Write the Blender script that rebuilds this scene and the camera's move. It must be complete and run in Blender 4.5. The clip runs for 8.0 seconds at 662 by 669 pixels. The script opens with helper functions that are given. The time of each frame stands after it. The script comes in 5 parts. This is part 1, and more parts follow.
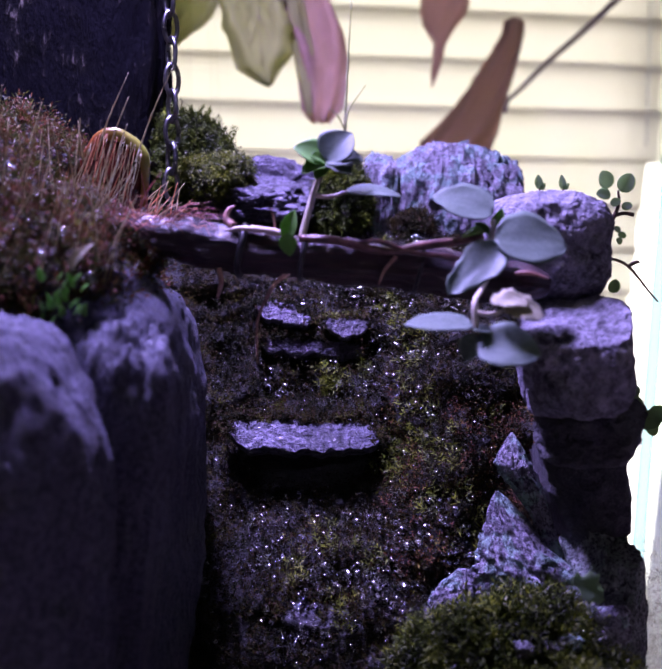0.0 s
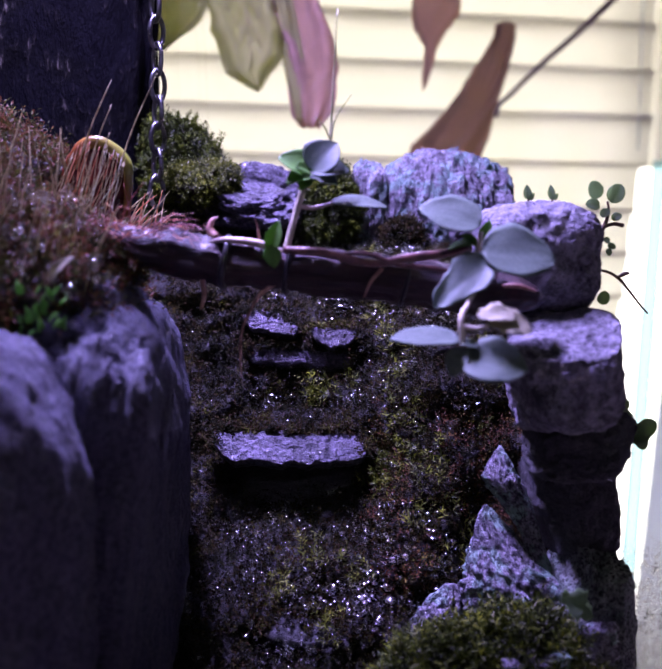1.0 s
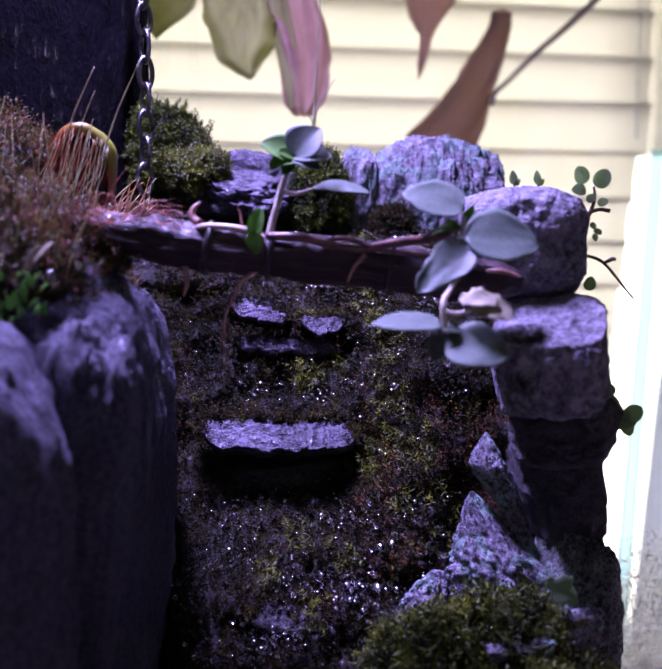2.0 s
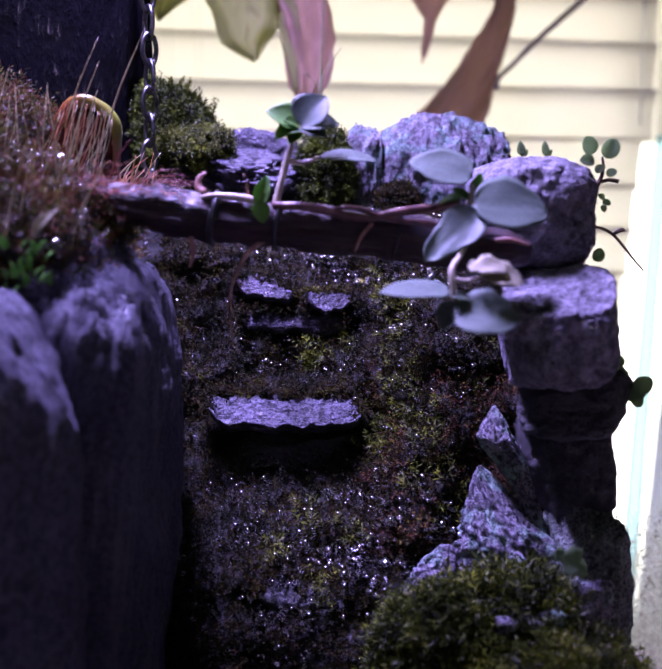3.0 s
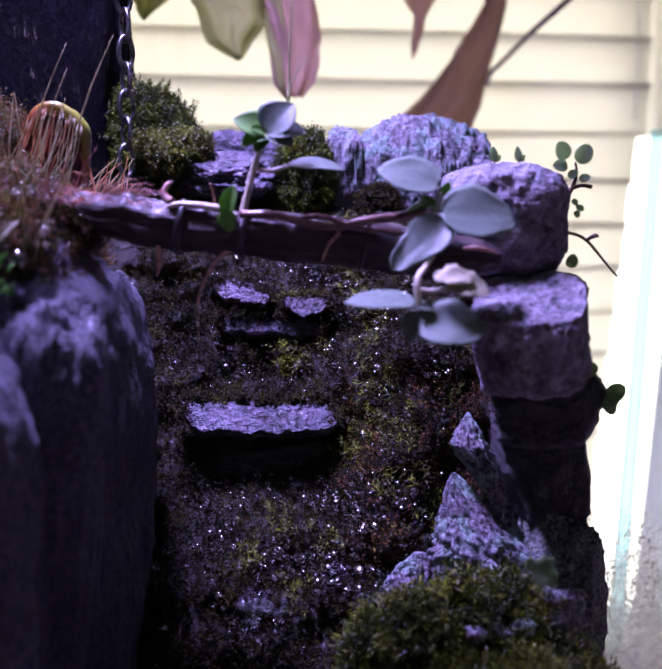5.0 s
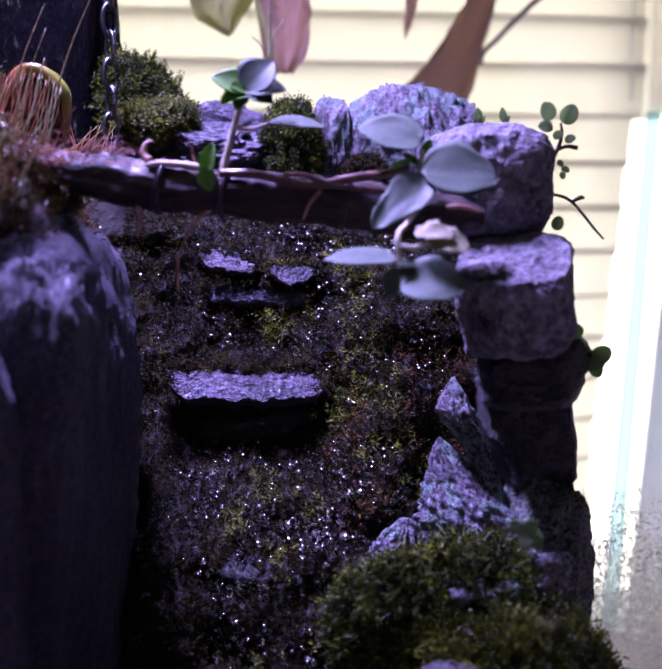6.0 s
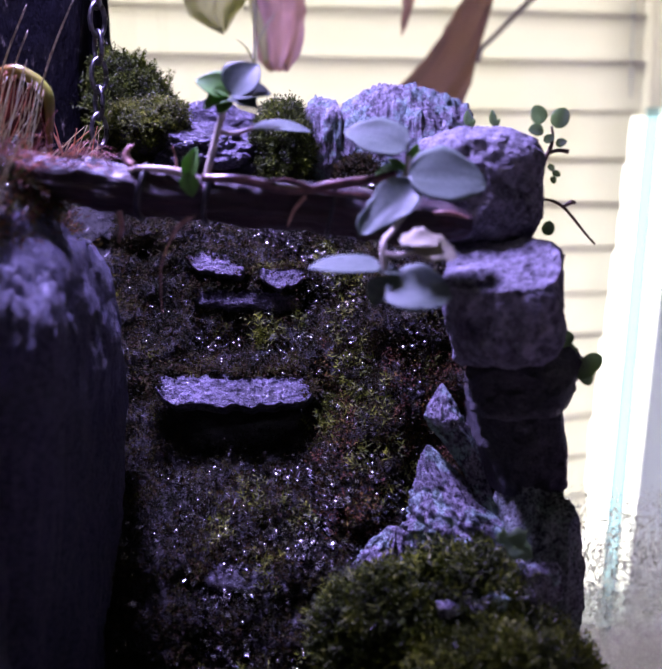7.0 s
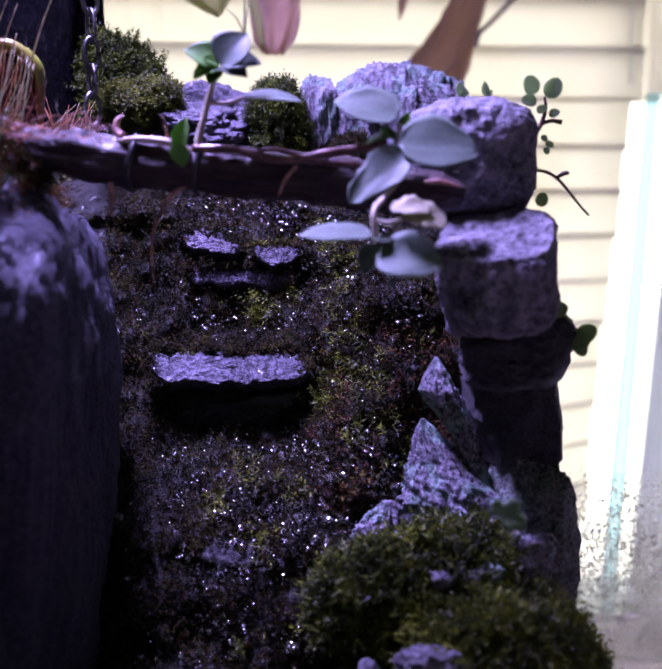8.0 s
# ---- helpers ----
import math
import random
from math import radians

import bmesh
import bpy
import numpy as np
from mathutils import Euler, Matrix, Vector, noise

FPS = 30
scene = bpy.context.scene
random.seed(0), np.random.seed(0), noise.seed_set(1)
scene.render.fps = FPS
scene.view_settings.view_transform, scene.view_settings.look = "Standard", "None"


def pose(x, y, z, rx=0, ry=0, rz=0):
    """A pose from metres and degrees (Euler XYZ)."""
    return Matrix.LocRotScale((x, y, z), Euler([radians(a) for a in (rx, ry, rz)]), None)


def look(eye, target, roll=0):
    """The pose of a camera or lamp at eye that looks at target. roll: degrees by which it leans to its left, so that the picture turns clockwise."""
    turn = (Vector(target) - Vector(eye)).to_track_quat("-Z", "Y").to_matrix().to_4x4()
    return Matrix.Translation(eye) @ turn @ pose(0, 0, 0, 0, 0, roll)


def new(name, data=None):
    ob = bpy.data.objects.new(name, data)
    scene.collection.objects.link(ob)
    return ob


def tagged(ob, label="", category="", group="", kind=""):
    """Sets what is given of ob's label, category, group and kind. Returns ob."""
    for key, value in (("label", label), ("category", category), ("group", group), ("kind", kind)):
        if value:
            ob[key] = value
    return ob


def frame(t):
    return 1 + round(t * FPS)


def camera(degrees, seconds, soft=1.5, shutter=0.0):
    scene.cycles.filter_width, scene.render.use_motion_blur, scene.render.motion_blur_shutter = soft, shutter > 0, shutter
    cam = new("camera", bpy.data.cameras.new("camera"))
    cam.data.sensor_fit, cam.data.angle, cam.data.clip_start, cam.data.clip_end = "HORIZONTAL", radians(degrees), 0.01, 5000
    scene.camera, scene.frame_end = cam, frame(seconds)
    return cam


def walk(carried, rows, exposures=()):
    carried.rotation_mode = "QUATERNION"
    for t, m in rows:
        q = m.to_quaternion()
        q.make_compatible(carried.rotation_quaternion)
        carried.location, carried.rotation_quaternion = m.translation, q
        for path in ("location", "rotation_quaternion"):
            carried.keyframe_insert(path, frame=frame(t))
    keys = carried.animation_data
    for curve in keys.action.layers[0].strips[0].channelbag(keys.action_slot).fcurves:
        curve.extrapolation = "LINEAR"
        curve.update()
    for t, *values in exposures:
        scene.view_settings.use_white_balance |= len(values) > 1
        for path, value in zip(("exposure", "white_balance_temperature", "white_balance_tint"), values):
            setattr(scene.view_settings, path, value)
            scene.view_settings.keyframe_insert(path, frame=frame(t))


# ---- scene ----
# camera: hand-held drift of a few centimetres to the right and down
cam = camera(36.7, 8.0)
PATH = [
    (0, 0.00000, 0.00000, 0.16000, 85.499, -0.411, -0.116),
    (0.5, 0.00120, 0.00060, 0.15993, 85.611, -0.528, -0.311),
    (1, 0.00184, 0.00384, 0.16266, 85.523, -0.545, -0.508),
    (1.5, 0.00543, 0.00438, 0.16197, 85.295, -0.438, -0.426),
    (2.8, 0.00658, 0.00462, 0.15772, 84.724, -0.223, -0.262),
    (3, 0.00536, 0.00566, 0.15584, 84.696, -0.119, -0.214),
    (3.5, 0.00538, 0.00642, 0.15758, 84.584, -0.004, -0.051),
    (4, 0.01021, 0.00727, 0.16046, 84.470, 0.001, 0.008),
    (4.5, 0.01143, 0.00737, 0.16164, 84.384, -0.002, -0.020),
    (6, 0.01732, 0.00898, 0.15239, 83.753, 0.292, -0.102),
    (6.5, 0.01671, 0.01073, 0.15165, 83.553, 0.295, -0.072),
    (7, 0.02095, 0.01282, 0.15503, 83.410, 0.201, -0.002),
    (7.5, 0.02514, 0.01391, 0.15368, 83.238, 0.404, 0.033),
    (8, 0.02329, 0.01296, 0.14957, 83.124, 0.613, 0.124),
]
walk(cam, [(t, pose(x, y, z, a, b, c)) for t, x, y, z, a, b, c in PATH])
cam.data.dof.use_dof = True
cam.data.dof.focus_distance = 0.292
cam.data.dof.aperture_fstop = 17.0

# ---------------------------------------------------------------- light
world = bpy.data.worlds.new("world")
scene.world = world
world.use_nodes = True
wn = world.node_tree.nodes
sky = wn.new("ShaderNodeTexSky")
sky.sky_type, sky.sun_disc = "NISHITA", False
sky.sun_elevation, sky.sun_rotation = radians(40), radians(20)
wn["Background"].inputs["Strength"].default_value = 0.1
world.node_tree.links.new(sky.outputs["Color"], wn["Background"].inputs["Color"])


def area(name, m, w, h, watts, colour, spread=180):
    lamp = bpy.data.lights.new(name, "AREA")
    lamp.shape, lamp.size, lamp.size_y, lamp.energy, lamp.color = "RECTANGLE", w, h, watts, colour
    lamp.spread = radians(spread)
    ob = new(name, lamp)
    ob.matrix_world = m
    return ob


# violet grow light over the tank, and the daylight in the window's opening behind the blind
area("grow_light", look((-0.072, 0.277, 0.41), (-0.005, 0.262, 0.1)), 0.10, 0.03, 6.8, (0.42, 0.335, 0.95), 170)
area("window_daylight", look((-0.25, 1.10, 0.45), (-0.25, 0.5, 0.45)), 1.42, 1.42, 15.0, (1.0, 0.875, 0.75))
sun_data = bpy.data.lights.new("sun", "SUN")
sun_data.energy, sun_data.angle, sun_data.color = 2.0, radians(0.5), (1.0, 0.95, 0.86)
sun = new("sun", sun_data)
sun.matrix_world = look((0.6, 2.4, 2.4), (0, 0, 0))

# ---------------------------------------------------------------- builders


def mesh_of(verts, faces, smooth=True):
    me = bpy.data.meshes.new("mesh")
    me.from_pydata([tuple(v) for v in verts] if not isinstance(verts, np.ndarray) else verts.tolist(), [],
                   faces if not isinstance(faces, np.ndarray) else faces.tolist())
    me.update()
    if smooth:
        me.polygons.foreach_set("use_smooth", [True] * len(me.polygons))
    return me


def part(name, me, material, parent=None, label=""):
    """One mesh object under a thing or a part; world coordinates, as parents stand unturned."""
    ob = new(name, me)
    if material and not me.materials:
        me.materials.append(material)
    if parent:
        ob.parent = parent
        at = parent.location.copy()
        up = parent.parent
        while up:
            at += up.location
            up = up.parent
        ob.location = -at
    if label:
        ob["label"] = label
    return ob


def thing(name, label, category, at=(0, 0, 0), group="", kind=""):
    ob = new(name)
    ob.empty_display_size = 0.01
    ob.location = at
    return tagged(ob, label, category, group, kind)


def solo(name, me, material, label, category, group="", kind=""):
    return tagged(part(name, me, material), label, category, group, kind)


ICO = {}


def ico(sub):
    if sub not in ICO:
        bm = bmesh.new()
        bmesh.ops.create_icosphere(bm, subdivisions=sub, radius=1)
        bm.verts.ensure_lookup_table()
        ICO[sub] = (np.array([v.co[:] for v in bm.verts]), [[v.index for v in f.verts] for f in bm.faces])
        bm.free()
    return ICO[sub]


def fractal(p, scale, octaves=4, seed=0):
    off = Vector((seed * 7.31, seed * 3.77, seed * 5.13))
    return np.array([noise.fractal(Vector(v) * scale + off, 1.0, 2.1, octaves) for v in p.tolist()])


def turn(rx, ry, rz):
    return np.array(Euler((radians(rx), radians(ry), radians(rz))).to_matrix())


def rock_points(c, dims, seed, rot=(0, 0, 0), box=4.0, rough=0.10, chips=14, sub=6, ridges=0.0, ridge_axis=0, ridge_n=9.0, taper=0.0, depth=(0.72, 0.95), cuts=()):
    """A worn stone: a rounded block with knocked-off flats, lumps and, if asked, weathered ridges along its height."""
    v, faces = ico(sub)
    rng = np.random.default_rng(seed)
    p = v / (np.abs(v) ** box).sum(1, keepdims=True) ** (1 / box)
    for _ in range(chips):
        q = rng.normal(size=3)
        q /= np.linalg.norm(q)
        h = rng.uniform(*depth) * np.abs(p @ q).max()
        over = np.maximum(p @ q - h, 0)
        p = p - 0.9 * over[:, None] * q
    for *q, h in cuts:
        q = np.array(q) / np.linalg.norm(q)
        p = p - np.maximum(p @ q - h, 0)[:, None] * q
    n = fractal(p, 1.3, 3, seed) * rough + fractal(p, 4.5, 5, seed + 1) * rough * 0.45 + np.abs(fractal(p, 11, 4, seed + 4)) * rough * 0.22
    if ridges:
        w = p.copy()
        w[:, 2] *= 0.22
        n += ridges * np.abs(fractal(w, ridge_n * 0.5, 4, seed + 2))
    p = p + v * n[:, None]
    if taper:
        k = 1 - taper * (p[:, 2:3] + 1) / 2
        p[:, :2] *= k
    p = p * (np.array(dims) / 2)
    p = p @ turn(*rot).T + np.array(c)
    return p, faces


def rock(name, label, c, dims, seed, material, category="rock", group="", kind="", **how):
    p, f = rock_points(c, dims, seed, **how)
    return solo(name, mesh_of(p, f), material, label, category, group, kind)


def smooth_path(pts, steps=6):
    """Catmull-Rom through the points; each point may carry a radius as a fourth number."""
    pts = [np.array(p, float) for p in pts]
    if len(pts) < 3:
        return [pts[0] + (pts[1] - pts[0]) * k / steps for k in range(steps + 1)]
    ext = [2 * pts[0] - pts[1]] + pts + [2 * pts[-1] - pts[-2]]
    out = []
    for i in range(1, len(ext) - 2):
        a, b, c, d = ext[i - 1:i + 3]
        for k in range(steps):
            t = k / steps
            out.append(0.5 * (2 * b + (c - a) * t + (2 * a - 5 * b + 4 * c - d) * t * t + (3 * b - a - 3 * c + d) * t ** 3))
    out.append(pts[-1])
    return out


def tube(pts, segs=8, steps=6, lumps=0.0, seed=0, strands=0.0, strand_n=7, closed=True):
    """A tapering round stem along points (x, y, z, radius)."""
    path = smooth_path(pts, steps)
    c = np.array([p[:3] for p in path])
    r = np.maximum(np.array([p[3] for p in path]), 1e-5)
    tan = np.gradient(c, axis=0)
    tan /= np.linalg.norm(tan, axis=1, keepdims=True)
    up = np.array([0.13, 0.2, 1.0]) if abs(tan[0][2]) < 0.9 else np.array([1.0, 0.1, 0.0])
    verts, faces = [], []
    for i, (p, t, rad) in enumerate(zip(c, tan, r)):
        a = np.cross(t, up)
        a /= np.linalg.norm(a)
        b = np.cross(a, t)
        up = b
        for k in range(segs):
            w = 2 * math.pi * k / segs
            d = math.cos(w) * a + math.sin(w) * b
            s = 1.0
            if strands:
                s += strands * (math.sin(strand_n * w + 5 * noise.noise(Vector(p) * 60)) + 0.6 * math.sin(2.3 * strand_n * w + i * 0.11))
            if lumps:
                s += lumps * noise.fractal(Vector(p * 260 + d * 0.8) + Vector((seed, 0, 0)), 1.0, 2.0, 3)
            verts.append(p + d * rad * s)
    n = len(c)
    for i in range(n - 1):
        for k in range(segs):
            k2 = (k + 1) % segs
            faces.append([i * segs + k, i * segs + k2, (i + 1) * segs + k2, (i + 1) * segs + k])
    if closed:
        faces.append(list(range(segs))[::-1])
        faces.append([(n - 1) * segs + k for k in range(segs)])
    return mesh_of(verts, faces)


def ring(c, axis, R, r, n=40, m=12, stretch=(1, 1), waver=0.0):
    """A torus about axis; stretch makes a long link of it."""
    ax = Vector(axis).normalized()
    u = ax.orthogonal().normalized() if abs(ax.z) > 0.9 else ax.cross(Vector((0, 0, 1))).normalized()
    w = u.cross(ax) if abs(ax.z) > 0.9 else Vector((0, 0, 1)) - ax * ax.z
    w.normalize()
    c = Vector(c)
    verts, faces = [], []
    for i in range(n):
        a = 2 * math.pi * i / n
        d = u * math.cos(a) * stretch[0] + w * math.sin(a) * stretch[1]
        o = (u * math.cos(a) / stretch[0] + w * math.sin(a) / stretch[1]).normalized()
        centre = c + d * R + ax * waver * math.sin(2 * a)
        for j in range(m):
            b = 2 * math.pi * j / m
            verts.append(centre + (o * math.cos(b) + ax * math.sin(b)) * r)
    for i in range(n):
        for j in range(m):
            i2, j2 = (i + 1) % n, (j + 1) % m
            faces.append([i * m + j, i2 * m + j, i2 * m + j2, i * m + j2])
    return mesh_of(verts, faces)


def slab(lo, hi, bevel=0.0):
    bm = bmesh.new()
    bmesh.ops.create_cube(bm, size=1)
    lo, hi = Vector(lo), Vector(hi)
    for v in bm.verts:
        v.co = Vector(((v.co.x + 0.5) * (hi.x - lo.x) + lo.x, (v.co.y + 0.5) * (hi.y - lo.y) + lo.y, (v.co.z + 0.5) * (hi.z - lo.z) + lo.z))
    if bevel:
        bmesh.ops.bevel(bm, geom=bm.edges[:], offset=bevel, segments=2, affect="EDGES")
    me = bpy.data.meshes.new("mesh")
    bm.to_mesh(me)
    bm.free()
    return me


def leaf_mesh(base, tip, width, face, cup=0.15, bend=0.1, blunt=0.55, wave=0.0, thick=0.00025, nu=14, nv=10, seed=0, point=0.0, fold=0.0, end=0.75, ragged=0.0, pleat=0.0):
    """A leaf from base to tip: face is the way its upper side looks; cup folds its edges up, bend droops its tip."""
    base, tip, face = Vector(base), Vector(tip), Vector(face)
    d = tip - base
    L = d.length
    d.normalize()
    side = d.cross(face).normalized()
    up = side.cross(d).normalized()
    top, faces = [], []
    for i in range(nu + 1):
        t = i / nu
        w = (math.sin(math.pi * t ** (0.5 / blunt * 0.9)) ** end if 0 < t < 1 else 0.02)
        if point:
            w *= 1 - point * t ** 3
        w *= 1 + wave * noise.noise(Vector((t * 6, seed, 0.3)))
        w *= 1 + ragged * noise.fractal(Vector((t * 9, seed + 2.5, 0.7)), 1.0, 2.0, 3)
        mid = base + d * L * t + up * L * (-bend * t * t + 0.25 * bend * math.sin(math.pi * t))
        for j in range(nv + 1):
            s = 2 * j / nv - 1
            lift = cup * width * w * s * s * 0.5 + fold * width * 0.5 * w * s
            lift += wave * width * 0.12 * math.sin(9 * t + 4 * s + seed) * abs(s)
            lift += pleat * width * math.sin(26 * t - 7 * abs(s)) * min(1, abs(s) * 3)
            lift -= 0.018 * width * w * max(0, 1 - abs(s) * 5)
            top.append(mid + side * s * w * width / 2 + up * lift)
    n = len(top)
    verts = top + [p - up * thick for p in top]
    for i in range(nu):
        for j in range(nv):
            a, b = i * (nv + 1) + j, (i + 1) * (nv + 1) + j
            faces.append([a, a + 1, b + 1, b])
            faces.append([n + a, n + b, n + b + 1, n + a + 1])
    rim = [j for j in range(nv + 1)] + [i * (nv + 1) + nv for i in range(1, nu + 1)] + [nu * (nv + 1) + j for j in range(nv - 1, -1, -1)] + [i * (nv + 1) for i in range(nu - 1, 0, -1)]
    for a, b in zip(rim, rim[1:] + rim[:1]):
        faces.append([a, n + a, n + b, b])
    return mesh_of([tuple(v) for v in verts], faces)


def across(rows, v):
    """Left and right edge at height v of a form given as rows (z, x left, x right) from its top down."""
    z = [-r[0] for r in rows]
    return float(np.interp(-v, z, [r[1] for r in rows])), float(np.interp(-v, z, [r[2] for r in rows]))


def sheet(rows, y, seed=0, bulge=0.2, wave=0.002, ragged=0.0012, thick=0.0008, nu=44, nv=18, fold=0.0, lean=0.0):
    """A hanging leaf blade between two edges, bulged, rippled along its veins and ragged at its rim."""
    verts, faces = [], []
    z0, z1 = rows[0][0], rows[-1][0]
    for layer in (0, 1):
        for i in range(nu + 1):
            t = i / nu
            z = z0 + (z1 - z0) * t
            a, b = across(rows, z)
            a += ragged * noise.fractal(Vector((z * 130, seed, 0.2)), 1.0, 2.0, 3)
            b += ragged * noise.fractal(Vector((z * 130, seed + 5, 0.9)), 1.0, 2.0, 3)
            w = max(b - a, 0.0004)
            for j in range(nv + 1):
                s = j / nv
                d = bulge * w * math.sin(math.pi * s) + wave * math.sin(10 * t + 7 * abs(s - 0.5) * 2 + seed) * abs(s - 0.5) * 2
                d += fold * w * abs(s - 0.55) + 0.6 * wave * noise.noise(Vector((s * 5, t * 6, seed)))
                sag = ragged * noise.noise(Vector((s * 7, seed, 4.0))) * t
                verts.append((a + w * s, y - d + thick * layer + lean * t, z + sag))
    n = (nu + 1) * (nv + 1)
    for i in range(nu):
        for j in range(nv):
            p, q = i * (nv + 1) + j, (i + 1) * (nv + 1) + j
            faces.append([p, q, q + 1, p + 1])
            faces.append([n + p, n + p + 1, n + q + 1, n + q])
    rim = list(range(nv + 1)) + [i * (nv + 1) + nv for i in range(1, nu + 1)] + [nu * (nv + 1) + j for j in range(nv - 1, -1, -1)] + [i * (nv + 1) for i in range(nu - 1, 0, -1)]
    for a, b in zip(rim, rim[1:] + rim[:1]):
        faces.append([a, b, n + b, n + a])
    return mesh_of(verts, faces)


def peak(rows, y, seed, deep=0.9, rough=0.10, ridges=0.18, segs=96, nz=84):
    """A weathered stone spike between two edges: round in plan, furrowed down its height, pitted."""
    verts, faces = [], []
    z0, z1 = rows[0][0], rows[-1][0]
    for i in range(nz + 1):
        z = z0 + (z1 - z0) * (i / nz) ** 1.15
        a, b = across(rows, z)
        c, r = (a + b) / 2, max((b - a) / 2, 0.0002)
        for k in range(segs):
            w = 2 * math.pi * k / segs
            q = Vector((math.cos(w), math.sin(w), 0))
            f = 1 + ridges * (0.5 - abs(noise.fractal(Vector((q.x * 3, q.y * 3, z * 45 + seed)), 1.0, 2.0, 4)) * 1.6)
            f += rough * noise.fractal(Vector((q.x * 2 + seed, q.y * 2, z * 260)), 1.0, 2.0, 5) - rough * 1.6 * max(0.0, noise.fractal(Vector((q.x * 7 + seed, q.y * 7, z * 650)), 1.0, 2.0, 3))
            verts.append((c + r * f * q.x, y + r * f * deep * q.y, z + 0.0004 * noise.noise(Vector((w, seed, z * 300)))))
    for i in range(nz):
        for k in range(segs):
            k2 = (k + 1) % segs
            faces.append([i * segs + k, (i + 1) * segs + k, (i + 1) * segs + k2, i * segs + k2])
    faces.append(list(range(segs)))
    return mesh_of(verts, faces)


def surface_points(p, faces, n, rng, keep=None):
    """Random places and outward directions on a mesh."""
    f = np.array(faces)
    a, b, c = p[f[:, 0]], p[f[:, 1]], p[f[:, 2]]
    nn = np.cross(b - a, c - a)
    ar = np.linalg.norm(nn, axis=1)
    nn = nn / ar[:, None]
    mid = (a + b + c) / 3
    wgt = ar.copy()
    if keep is not None:
        wgt *= keep(mid, nn)
    k = rng.choice(len(f), n, p=wgt / wgt.sum())
    u, v = rng.random((2, n, 1))
    flip = (u + v) > 1
    u, v = np.where(flip, 1 - u, u), np.where(flip, 1 - v, v)
    return a[k] + u * (b[k] - a[k]) + v * (c[k] - a[k]), nn[k]


def unit(a):
    return a / np.maximum(np.linalg.norm(a, axis=-1, keepdims=True), 1e-9)


def shoots(P, N, rng, length=0.003, leaves=8, leaf=0.0012, width=0.0004, spread=0.5, lift=0.3, open_=0.9, vary=0.5):
    """Moss: at every place a short shoot set round with narrow pointed leaflets, each one folded blade."""
    n = len(P)
    d = unit(N + spread * rng.normal(size=(n, 3)) + np.array([0, 0, lift]))
    ln = length * (1 + vary * rng.uniform(-1, 1, n))
    ref = unit(rng.normal(size=(n, 3)))
    a = unit(np.cross(d, ref))
    b = np.cross(d, a)
    vs = []
    for j in range(leaves):
        t = (j + 0.6) / leaves
        w = 2.4 * j + rng.uniform(0, 0.8, n)
        out = a * np.cos(w)[:, None] + b * np.sin(w)[:, None]
        ld = unit(d * (0.25 + 0.8 * t) + out * open_ + 0.25 * rng.normal(size=(n, 3)))
        side = unit(np.cross(ld, d + 0.01))
        L = (leaf * (1 + 0.4 * rng.uniform(-1, 1, n)) * (1.1 - 0.5 * t))[:, None]
        q = P + d * (ln * t)[:, None]
        mid = q + ld * L * 0.4
        vs.append(np.stack([q, mid + side * width / 2, q + ld * L - d * L * 0.12, mid - side * width / 2], 1))
    v = np.concatenate(vs).reshape(-1, 3)
    f = np.arange(len(v)).reshape(-1, 4)
    return mesh_of(v, f, smooth=False)


def beads(P, r, sub=2, squash=None, facing=None):
    """Water beads: many small spheres in one mesh."""
    v, f = ico(sub)
    f = np.array(f)
    n = len(P)
    s = v[None] * r[:, None, None]
    if squash is not None:
        s = s * np.array(squash)
    if facing is not None:
        w = facing
        u = unit(np.cross(w, np.array([0.3, 0.2, 0.9])))
        t = np.cross(w, u)
        s = s[:, :, 0:1] * u[:, None] + s[:, :, 1:2] * t[:, None] + s[:, :, 2:3] * w[:, None]
    return mesh_of((P[:, None, :] + s).reshape(-1, 3), (f[None] + (np.arange(n) * len(v))[:, None, None]).reshape(-1, 3))

# ---------------------------------------------------------------- materials


